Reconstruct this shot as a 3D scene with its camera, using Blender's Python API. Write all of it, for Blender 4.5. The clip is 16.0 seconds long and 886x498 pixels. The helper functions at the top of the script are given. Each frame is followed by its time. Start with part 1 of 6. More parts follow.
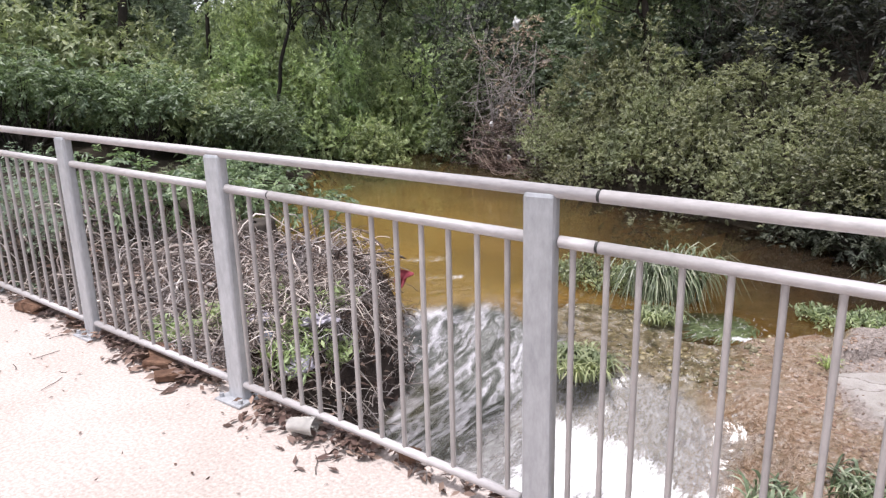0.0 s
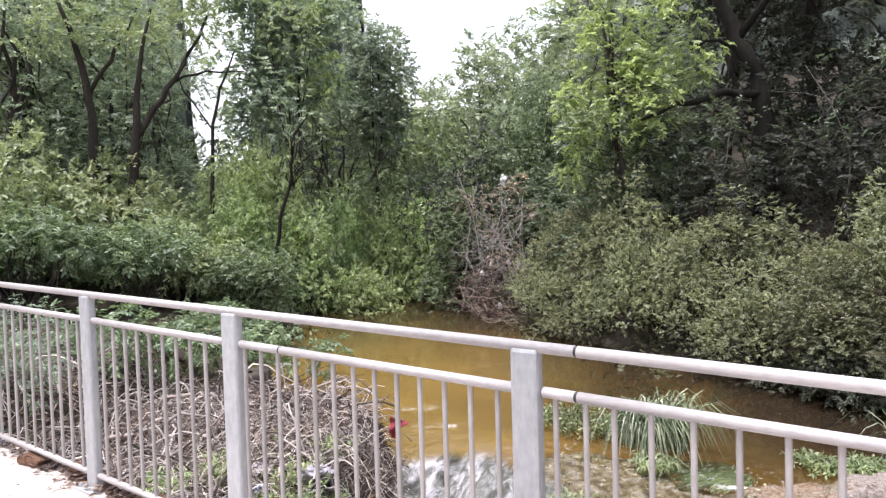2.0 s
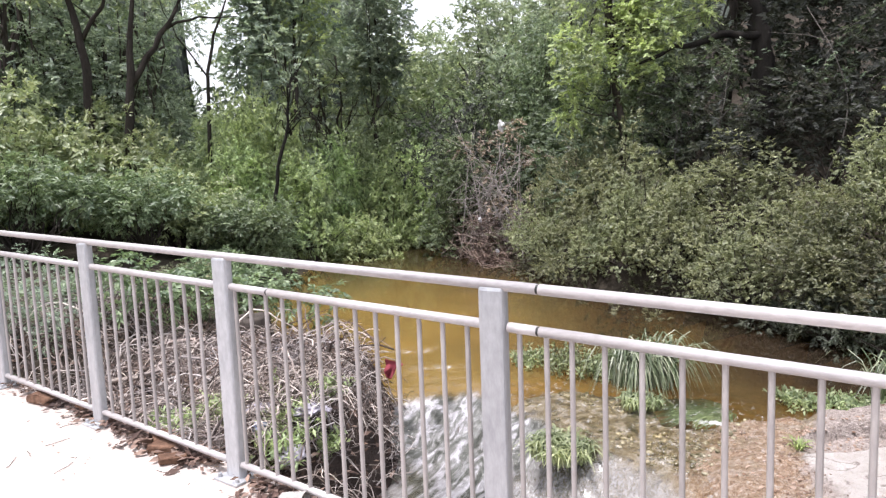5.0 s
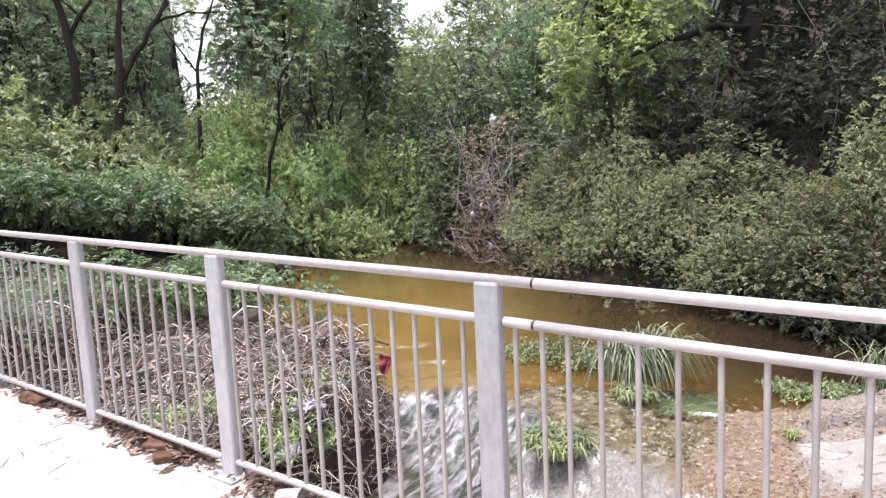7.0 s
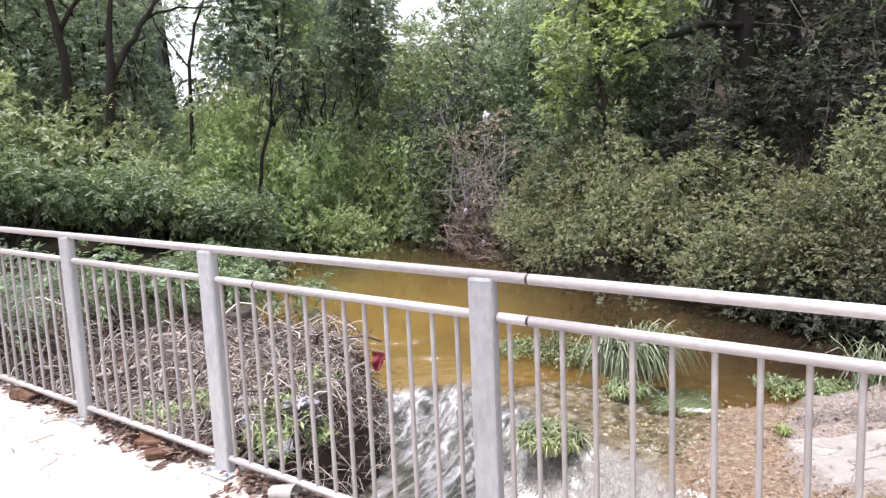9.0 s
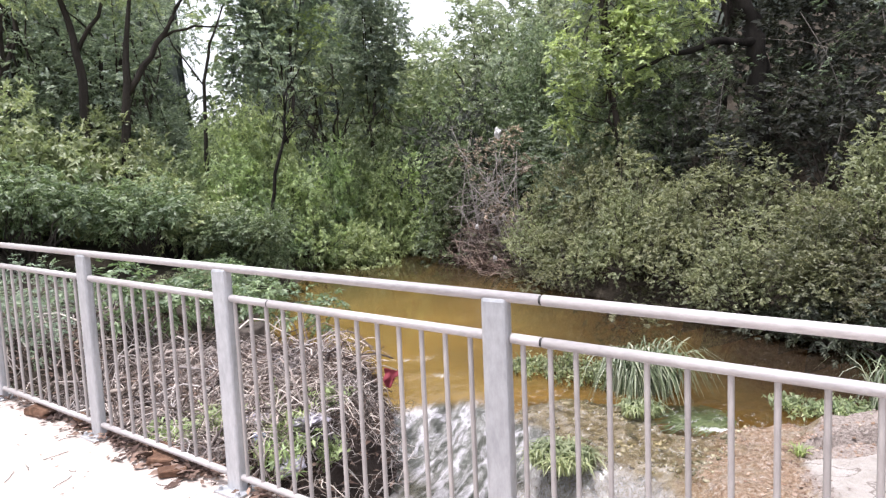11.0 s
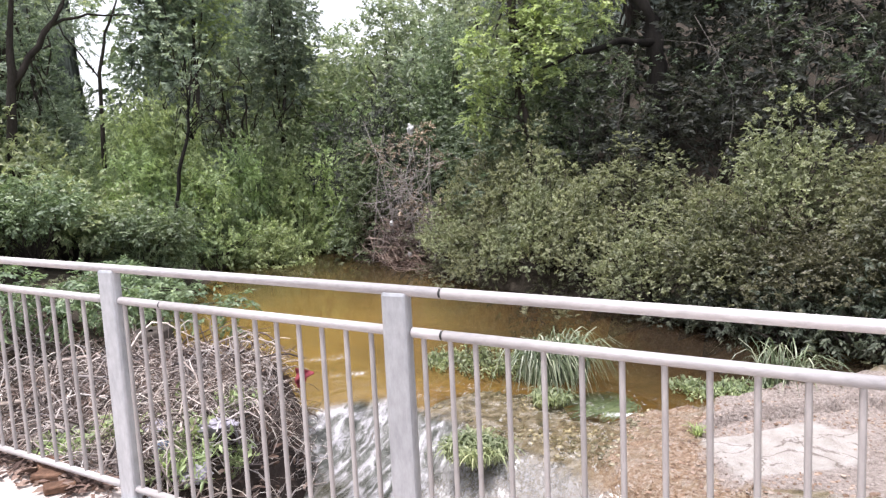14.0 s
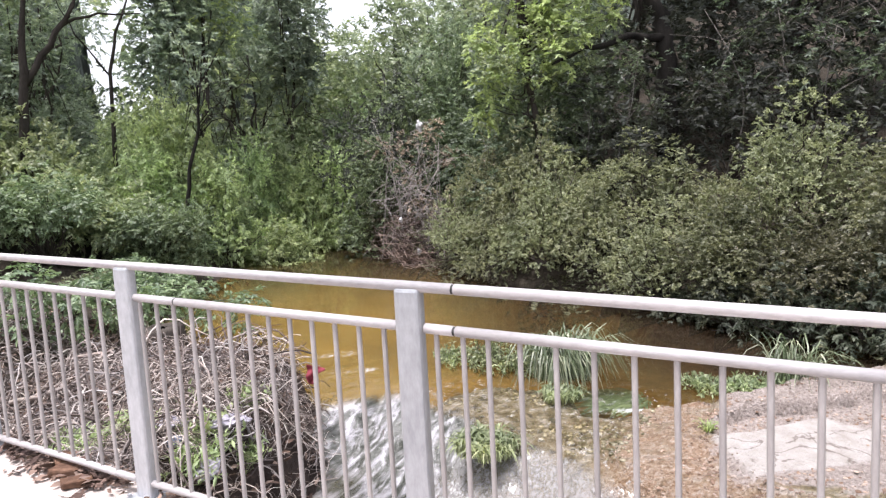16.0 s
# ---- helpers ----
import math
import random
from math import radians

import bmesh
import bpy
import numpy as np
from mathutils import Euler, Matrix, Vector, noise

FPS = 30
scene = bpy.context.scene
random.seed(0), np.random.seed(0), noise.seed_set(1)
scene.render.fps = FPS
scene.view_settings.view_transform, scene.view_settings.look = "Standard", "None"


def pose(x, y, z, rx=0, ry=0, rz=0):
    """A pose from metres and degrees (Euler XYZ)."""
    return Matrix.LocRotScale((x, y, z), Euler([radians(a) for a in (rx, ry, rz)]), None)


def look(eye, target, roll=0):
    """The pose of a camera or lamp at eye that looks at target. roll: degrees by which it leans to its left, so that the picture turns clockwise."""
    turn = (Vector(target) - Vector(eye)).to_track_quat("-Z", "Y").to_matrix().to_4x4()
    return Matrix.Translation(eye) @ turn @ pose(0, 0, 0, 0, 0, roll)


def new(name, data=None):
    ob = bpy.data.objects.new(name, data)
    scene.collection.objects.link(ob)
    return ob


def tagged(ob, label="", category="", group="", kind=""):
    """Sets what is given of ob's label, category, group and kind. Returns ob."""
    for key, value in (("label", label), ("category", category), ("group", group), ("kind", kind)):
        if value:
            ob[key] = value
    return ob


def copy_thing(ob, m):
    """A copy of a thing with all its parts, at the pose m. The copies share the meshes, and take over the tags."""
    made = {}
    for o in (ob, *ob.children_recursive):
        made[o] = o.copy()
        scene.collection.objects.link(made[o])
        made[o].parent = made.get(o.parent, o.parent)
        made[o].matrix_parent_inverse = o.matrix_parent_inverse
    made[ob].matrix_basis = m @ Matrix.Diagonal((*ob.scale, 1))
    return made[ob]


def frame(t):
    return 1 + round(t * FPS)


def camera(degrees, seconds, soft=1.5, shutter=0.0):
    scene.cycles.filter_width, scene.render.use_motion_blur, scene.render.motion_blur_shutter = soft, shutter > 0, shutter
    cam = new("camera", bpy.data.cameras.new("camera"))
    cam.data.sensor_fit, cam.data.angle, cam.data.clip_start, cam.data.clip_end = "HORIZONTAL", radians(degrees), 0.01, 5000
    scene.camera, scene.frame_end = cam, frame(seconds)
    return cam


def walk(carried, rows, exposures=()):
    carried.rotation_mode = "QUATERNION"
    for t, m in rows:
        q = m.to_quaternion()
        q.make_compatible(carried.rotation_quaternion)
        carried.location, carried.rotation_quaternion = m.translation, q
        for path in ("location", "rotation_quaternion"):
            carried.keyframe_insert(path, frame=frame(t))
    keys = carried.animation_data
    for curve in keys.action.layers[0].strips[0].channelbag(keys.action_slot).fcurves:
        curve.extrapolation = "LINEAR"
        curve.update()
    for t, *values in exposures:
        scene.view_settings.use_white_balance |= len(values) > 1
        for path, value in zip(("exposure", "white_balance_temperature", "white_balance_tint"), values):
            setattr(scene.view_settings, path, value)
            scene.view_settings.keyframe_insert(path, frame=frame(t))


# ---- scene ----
cam = camera(67.0, 16.0, soft=1.35)
PATH = [
    (0, pose(0.847, -1.666, 1.425, 74.75, 0.19, 35.75)),
    (0.5, pose(0.828, -1.690, 1.491, 80.53, 1.55, 44.50)),
    (1, pose(0.887, -1.723, 1.510, 83.28, 0.07, 42.19)),
    (1.5, pose(0.949, -1.754, 1.526, 85.62, -2.04, 32.42)),
    (2, pose(0.995, -1.897, 1.509, 87.20, 0.47, 35.01)),
    (2.5, pose(1.059, -1.950, 1.509, 82.41, 1.22, 32.45)),
    (3, pose(1.141, -1.939, 1.478, 80.07, -2.40, 31.64)),
    (3.5, pose(1.171, -1.937, 1.491, 79.35, -0.97, 33.41)),
    (4, pose(1.166, -1.944, 1.508, 82.33, 0.04, 35.02)),
    (6.5, pose(1.146, -1.937, 1.504, 82.93, 1.63, 34.68)),
    (7, pose(1.144, -1.938, 1.506, 82.22, 1.40, 34.46)),
    (7.5, pose(1.139, -1.934, 1.503, 82.29, 1.86, 35.42)),
    (8, pose(1.138, -1.929, 1.500, 81.78, 1.07, 34.04)),
    (8.5, pose(1.138, -1.936, 1.499, 81.78, 1.22, 33.74)),
    (11, pose(1.133, -1.945, 1.521, 83.26, 1.26, 34.82)),
    (11.5, pose(1.181, -1.954, 1.513, 82.21, 1.59, 30.40)),
    (12, pose(1.196, -1.917, 1.512, 82.76, 1.81, 26.02)),
    (12.5, pose(1.191, -1.905, 1.510, 82.31, 1.47, 26.37)),
    (13, pose(1.187, -1.903, 1.509, 83.00, 1.24, 27.34)),
    (13.5, pose(1.173, -1.885, 1.507, 82.22, 0.62, 26.92)),
    (14, pose(1.172, -1.893, 1.507, 82.81, 1.43, 27.66)),
    (14.5, pose(1.168, -1.897, 1.510, 81.72, 1.10, 28.60)),
    (15, pose(1.163, -1.896, 1.510, 81.00, 0.40, 28.73)),
    (15.5, pose(1.157, -1.895, 1.509, 80.68, 0.32, 28.36)),
    (16, pose(1.168, -1.909, 1.508, 82.54, 1.71, 28.39)),
]
walk(cam, PATH, exposures=[(0.0, 0.36, 6200, 16), (0.5, 0.38, 6200, 16), (1.0, 0.61, 6200, 16), (1.6, 0.74, 6200, 16), (16.0, 0.74, 6200, 16)])

# ---- light: bright hazy overcast ----
SUN_ELEV, SUN_AZ = 75.0, -118.0          # degrees; azimuth from +x towards +y
world = bpy.data.worlds.new("sky")
scene.world = world
world.use_nodes = True
wn, wl = world.node_tree.nodes, world.node_tree.links
sky = wn.new("ShaderNodeTexSky")
sky.sky_type = "NISHITA"
sky.sun_disc = False
sky.sun_elevation, sky.sun_rotation = radians(SUN_ELEV), radians(90 - SUN_AZ)
sky.air_density, sky.dust_density, sky.ozone_density = 1.0, 6.0, 0.6
haze = wn.new("ShaderNodeMix")          # thin bright cloud over the whole sky
haze.data_type = "RGBA"
haze.inputs[0].default_value = 0.7
haze.inputs[7].default_value = (7.0, 7.1, 7.2, 1)
wl.new(sky.outputs["Color"], haze.inputs[6])
wl.new(haze.outputs[2], wn["Background"].inputs["Color"])
wn["Background"].inputs["Strength"].default_value = 0.155
sun_data = bpy.data.lights.new("sun", "SUN")
sun_data.energy, sun_data.angle, sun_data.color = 4.2, radians(7), (1.0, 0.97, 0.93)
sun_lamp = new("sun", sun_data)
sun_dir = Vector((math.cos(radians(SUN_AZ)) * math.cos(radians(SUN_ELEV)), math.sin(radians(SUN_AZ)) * math.cos(radians(SUN_ELEV)), math.sin(radians(SUN_ELEV))))
sun_lamp.matrix_basis = look(sun_dir * 60, (0, 0, 0))

# ---- materials ----
def mat_base(name):
    m = bpy.data.materials.new(name)
    m.use_nodes = True
    return m, m.node_tree.nodes, m.node_tree.links, m.node_tree.nodes["Principled BSDF"]


def noise_tex(n, l, coord, scale, detail=5.0, rough=0.55, distort=0.0):
    t = n.new("ShaderNodeTexNoise")
    t.inputs["Scale"].default_value, t.inputs["Detail"].default_value = scale, detail
    t.inputs["Roughness"].default_value, t.inputs["Distortion"].default_value = rough, distort
    l.new(coord, t.inputs["Vector"])
    return t


def ramp(n, l, fac, stops):
    r = n.new("ShaderNodeValToRGB")
    el = r.color_ramp.elements
    while len(el) < len(stops):
        el.new(0.5)
    for e, (p, c) in zip(el, stops):
        e.position, e.color = p, (*c, 1)
    l.new(fac, r.inputs["Fac"])
    return r


def mix_col(n, l, fac, a, b, mode="MIX"):
    m = n.new("ShaderNodeMix")
    m.data_type, m.blend_type = "RGBA", mode
    for sock, v in ((m.inputs[0], fac), (m.inputs[6], a), (m.inputs[7], b)):
        if isinstance(v, (int, float)):
            sock.default_value = v
        elif isinstance(v, tuple):
            sock.default_value = (*v, 1)
        else:
            l.new(v, sock)
    return m.outputs[2]


def bump(n, l, height, strength, dist, bsdf):
    b = n.new("ShaderNodeBump")
    b.inputs["Strength"].default_value, b.inputs["Distance"].default_value = strength, dist
    l.new(height, b.inputs["Height"])
    l.new(b.outputs["Normal"], bsdf.inputs["Normal"])
    return b


def mat_rough(name, stops, scale, fine, rough=0.85, bump_s=0.4, bump_d=0.02, spec=0.3, metal=0.0, stretch=(1, 1, 1), speck=None, grain_lo=0.62):
    """Grainy solid: colour from a broad noise, grain and relief from a fine one, in object space."""
    m, n, l, p = mat_base(name)
    tc = n.new("ShaderNodeTexCoord")
    mp = n.new("ShaderNodeMapping")
    mp.inputs["Scale"].default_value = stretch
    l.new(tc.outputs["Object"], mp.inputs["Vector"])
    big = noise_tex(n, l, mp.outputs["Vector"], scale, 6.0, 0.6)
    small = noise_tex(n, l, mp.outputs["Vector"], fine, 6.0, 0.65)
    info = n.new("ShaderNodeObjectInfo")
    col = ramp(n, l, big.outputs["Fac"], stops).outputs["Color"]
    grain = ramp(n, l, small.outputs["Fac"], [(0.3, (grain_lo, grain_lo, grain_lo)), (0.7, (1.15, 1.15, 1.15))]).outputs["Color"]
    col = mix_col(n, l, 1.0, col, grain, "MULTIPLY")
    if speck:
        sp = noise_tex(n, l, mp.outputs["Vector"], speck[0], 3.0, 0.6, 0.6)
        f = ramp(n, l, sp.outputs["Fac"], [(speck[1], (0, 0, 0)), (speck[1] + 0.08, (1, 1, 1))]).outputs["Color"]
        col = mix_col(n, l, f, col, speck[2])
    hsv = n.new("ShaderNodeHueSaturation")
    mr = n.new("ShaderNodeMapRange")
    mr.inputs["To Min"].default_value, mr.inputs["To Max"].default_value = 0.88, 1.12
    l.new(info.outputs["Random"], mr.inputs["Value"])
    l.new(mr.outputs["Result"], hsv.inputs["Value"])
    l.new(col, hsv.inputs["Color"])
    l.new(hsv.outputs["Color"], p.inputs["Base Color"])
    p.inputs["Roughness"].default_value, p.inputs["Metallic"].default_value = rough, metal
    p.inputs["Specular IOR Level"].default_value = spec
    bump(n, l, small.outputs["Fac"], bump_s, bump_d, p)
    return m


def mat_leaf(name, dark, mid, light, thin=0.38, rough=0.44, vary=0.55):
    """Leaf: colour varies leaf by leaf and plant by plant; some light comes through."""
    m, n, l, p = mat_base(name)
    if thin >= 0.3:
        dark = tuple(b + (a - b) * 0.6 for a, b in zip(dark, mid))
        light = tuple(b + (a - b) * 0.5 for a, b in zip(light, mid))
    if thin >= 0.25:          # leaf colours greyed towards their own brightness
        dark, mid, light = (tuple(0.88 * v + w * (0.3 * c[0] + 0.6 * c[1] + 0.1 * c[2]) for v, w in zip(c, (0.11, 0.11, 0.15))) for c in (dark, mid, light))
    geo, info = n.new("ShaderNodeNewGeometry"), n.new("ShaderNodeObjectInfo")
    col = ramp(n, l, geo.outputs["Random Per Island"], [(0.0, dark), (0.5, mid), (1.0, light)]).outputs["Color"]
    tc = n.new("ShaderNodeTexCoord")
    big = noise_tex(n, l, tc.outputs["Object"], 1.7, 3.0)
    shade = ramp(n, l, big.outputs["Fac"], [(0.36, (0.74, 0.77, 0.78)), (0.64, (1.24, 1.21, 1.10))]).outputs["Color"]
    col = mix_col(n, l, 1.0, col, shade, "MULTIPLY")
    hsv = n.new("ShaderNodeHueSaturation")
    for sock, lo, hi in (("Value", 1 - 0.28 * vary, 1 + 0.32 * vary), ("Hue", 0.5 - 0.022 * vary, 0.5 + 0.02 * vary)):
        mr = n.new("ShaderNodeMapRange")
        mr.inputs["To Min"].default_value, mr.inputs["To Max"].default_value = lo, hi
        l.new(info.outputs["Random"], mr.inputs["Value"])
        l.new(mr.outputs["Result"], hsv.inputs[sock])
    l.new(col, hsv.inputs["Color"])
    l.new(hsv.outputs["Color"], p.inputs["Base Color"])
    p.inputs["Roughness"].default_value = rough
    p.inputs["Specular IOR Level"].default_value = 0.3 if thin < 0.25 else 0.5 if mid[1] > 0.12 else 0.16
    tr = n.new("ShaderNodeBsdfTranslucent")
    l.new(mix_col(n, l, 1.0, hsv.outputs["Color"], (1.08, 1.14, 0.84), "MULTIPLY"), tr.inputs["Color"])
    ms = n.new("ShaderNodeMixShader")
    ms.inputs["Fac"].default_value = thin
    l.new(p.outputs["BSDF"], ms.inputs[1])
    l.new(tr.outputs["BSDF"], ms.inputs[2])
    l.new(ms.outputs["Shader"], n["Material Output"].inputs["Surface"])
    return m


def mat_plain(name, col, rough=0.5, spec=0.4, thin=0.0):
    m, n, l, p = mat_base(name)
    tc = n.new("ShaderNodeTexCoord")
    t = noise_tex(n, l, tc.outputs["Object"], 18.0, 4.0)
    c = ramp(n, l, t.outputs["Fac"], [(0.3, tuple(k * 0.75 for k in col)), (0.7, tuple(min(1, k * 1.12) for k in col))])
    l.new(c.outputs["Color"], p.inputs["Base Color"])
    p.inputs["Roughness"].default_value, p.inputs["Specular IOR Level"].default_value = rough, spec
    p.inputs["Transmission Weight"].default_value = thin
    return m


def fac_mix(n, l, fac, a, b):
    """Mixes two shaders by a socket or a number."""
    m = n.new("ShaderNodeMixShader")
    if isinstance(fac, (int, float)):
        m.inputs["Fac"].default_value = fac
    else:
        l.new(fac, m.inputs["Fac"])
    l.new(a, m.inputs[1])
    l.new(b, m.inputs[2])
    return m.outputs["Shader"]


def calc(n, l, op, a, b):
    m = n.new("ShaderNodeMath")
    m.operation, m.use_clamp = op, True
    for sock, v in zip(m.inputs, (a, b)):
        if isinstance(v, (int, float)):
            sock.default_value = v
        else:
            l.new(v, sock)
    return m.outputs["Value"]


def mat_water(name):
    """Amber pool water; thin and clear over the ledge; streaked, veiled and white where it tumbles."""
    m, n, l, p = mat_base(name)
    obj = n.new("ShaderNodeTexCoord").outputs["Object"]

    def stored(key):
        at = n.new("ShaderNodeAttribute")
        at.attribute_name = key
        return at.outputs["Fac"]

    def stretched(scale, turn):
        mp = n.new("ShaderNodeMapping")
        mp.inputs["Scale"].default_value = scale
        mp.inputs["Rotation"].default_value = (0, 0, radians(turn))
        l.new(obj, mp.inputs["Vector"])
        return mp.outputs["Vector"]

    ripple, depth_shade, thin = stored("ripple"), stored("depth_shade"), stored("thin")
    rip = noise_tex(n, l, stretched((1.0, 0.55, 1.0), -25), 5.0, 4.0, 0.5, 0.4)
    b = n.new("ShaderNodeBump")
    b.inputs["Distance"].default_value = 0.05
    l.new(ripple, b.inputs["Strength"])
    l.new(rip.outputs["Fac"], b.inputs["Height"])
    fres = n.new("ShaderNodeFresnel")
    fres.inputs["IOR"].default_value = 1.33
    l.new(b.outputs["Normal"], fres.inputs["Normal"])
    gl = n.new("ShaderNodeBsdfGlossy")
    gr = n.new("ShaderNodeMapRange")
    gr.inputs["From Min"].default_value, gr.inputs["From Max"].default_value = 0.08, 0.5
    gr.inputs["To Min"].default_value, gr.inputs["To Max"].default_value = 0.04, 0.2
    l.new(ripple, gr.inputs["Value"])
    l.new(gr.outputs["Result"], gl.inputs["Roughness"])
    l.new(b.outputs["Normal"], gl.inputs["Normal"])
    tr = n.new("ShaderNodeBsdfTransparent")
    # darker water colours stand for depth, bank shade and dark reflections
    tint = mix_col(n, l, depth_shade, (0.80, 0.72, 0.45), (0.36, 0.30, 0.18))
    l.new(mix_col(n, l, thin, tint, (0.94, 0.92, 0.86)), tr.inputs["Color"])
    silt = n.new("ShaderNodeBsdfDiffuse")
    l.new(mix_col(n, l, depth_shade, (0.205, 0.162, 0.064), (0.058, 0.042, 0.027)), silt.inputs["Color"])
    cloudy = calc(n, l, "MULTIPLY", calc(n, l, "SUBTRACT", 1.0, thin), 0.32)
    body = fac_mix(n, l, cloudy, tr.outputs["BSDF"], silt.outputs["BSDF"])
    shown = fac_mix(n, l, fres.outputs["Fac"], body, gl.outputs["BSDF"])

    # pale flecks where the shallow run breaks over stones: foam, with surface glints painted in
    fleck = noise_tex(n, l, stretched((1.0, 0.45, 1.0), 35), 24.0, 6.0, 0.7, 0.7)
    ff = ramp(n, l, fleck.outputs["Fac"], [(0.55, (0, 0, 0)), (0.70, (0.6, 0.6, 0.6))]).outputs["Color"]
    foam_glint = n.new("ShaderNodeBsdfDiffuse")
    foam_glint.inputs["Color"].default_value = (0.42, 0.41, 0.395, 1)
    shown = fac_mix(n, l, calc(n, l, "MULTIPLY", ff, thin), shown, foam_glint.outputs["BSDF"])

    # thin aerated veil sliding down the rock
    fine = noise_tex(n, l, stretched((1.0, 0.30, 1.0), 10), 30.0, 8.0, 0.72, 0.8)
    veil_sh = n.new("ShaderNodeBsdfDiffuse")
    l.new(ramp(n, l, fine.outputs["Fac"], [(0.35, (0.20, 0.185, 0.175)), (0.5, (0.34, 0.33, 0.325)), (0.65, (0.52, 0.51, 0.51))]).outputs["Color"], veil_sh.inputs["Color"])
    broad = noise_tex(n, l, stretched((1.0, 0.6, 1.0), 10), 4.0, 6.0, 0.65, 0.5)
    v = calc(n, l, "SUBTRACT", calc(n, l, "ADD", stored("veil"), calc(n, l, "MULTIPLY", broad.outputs["Fac"], 0.8)), 0.55)
    shown = fac_mix(n, l, v, shown, veil_sh.outputs["BSDF"])

    # fast water: froth and painted sky sheen as grey streaks, dark weed strands between them
    strand = noise_tex(n, l, stretched((1.0, 0.24, 1.0), 9), 6.0, 5.0, 0.55, 1.5)
    hair = noise_tex(n, l, stretched((1.0, 0.16, 1.0), 9), 38.0, 5.0, 0.65, 0.9)
    mixed = calc(n, l, "ADD", calc(n, l, "MULTIPLY", strand.outputs["Fac"], 0.74), calc(n, l, "MULTIPLY", hair.outputs["Fac"], 0.26))
    fast_sh = n.new("ShaderNodeBsdfPrincipled")
    l.new(ramp(n, l, mixed, [(0.40, (0.024, 0.026, 0.019)), (0.47, (0.075, 0.077, 0.066)), (0.52, (0.155, 0.152, 0.152)), (0.57, (0.265, 0.258, 0.270)), (0.64, (0.40, 0.39, 0.41)), (0.71, (0.66, 0.66, 0.68))]).outputs["Color"], fast_sh.inputs["Base Color"])
    fast_sh.inputs["Roughness"].default_value = 0.28
    fast_sh.inputs["Specular IOR Level"].default_value = 0.5
    bump(n, l, mixed, 0.8, 0.06, fast_sh)
    shown = fac_mix(n, l, stored("fast"), shown, fast_sh.outputs["BSDF"])

    # white churn
    w = calc(n, l, "ADD", stored("froth"), calc(n, l, "MULTIPLY", fine.outputs["Fac"], 0.8))
    wf = ramp(n, l, w, [(0.50, (0, 0, 0)), (0.86, (1, 1, 1))]).outputs["Color"]
    p.inputs["Base Color"].default_value = (0.80, 0.80, 0.81, 1)
    p.inputs["Roughness"].default_value = 0.6
    l.new(fac_mix(n, l, wf, shown, p.outputs["BSDF"]), n["Material Output"].inputs["Surface"])
    return m


M_CONC = mat_rough("concrete", [(0.3, (0.374, 0.319, 0.288)), (0.7, (0.479, 0.417, 0.385))], 1.2, 70, 0.9, 0.25, 0.004)
M_KERB = mat_rough("kerb_concrete", [(0.3, (0.34, 0.27, 0.21)), (0.7, (0.52, 0.45, 0.38))], 3.0, 50, 0.9, 0.4, 0.006)
M_GALV = mat_rough("galvanised_steel", [(0.35, (0.355, 0.365, 0.385)), (0.65, (0.445, 0.453, 0.472))], 7.0, 60, 0.42, 0.12, 0.002, 0.5, 0.35, (1, 1, 0.35), None, 0.86)
M_BAR = mat_rough("galvanised_bar", [(0.3, (0.31, 0.287, 0.277)), (0.7, (0.385, 0.36, 0.35))], 3.0, 40, 0.5, 0.1, 0.001, 0.5, 0.15, (1, 1, 0.4), None, 0.85)
M_RAIL = mat_rough("galvanised_tube", [(0.3, (0.37, 0.345, 0.345)), (0.7, (0.48, 0.455, 0.455))], 5.0, 90, 0.45, 0.2, 0.002, 0.5, 0.2, (0.3, 1, 1), (6.0, 0.80, (0.36, 0.30, 0.26)), 0.84)
M_DARK = mat_plain("dark_gap", (0.03, 0.03, 0.03), 0.7)
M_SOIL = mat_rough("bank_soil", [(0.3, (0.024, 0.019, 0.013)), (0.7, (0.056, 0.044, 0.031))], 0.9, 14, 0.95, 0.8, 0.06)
M_BED = mat_rough("creek_bed", [(0.3, (0.20, 0.125, 0.04)), (0.7, (0.40, 0.27, 0.105))], 0.7, 9, 0.9, 0.6, 0.03)
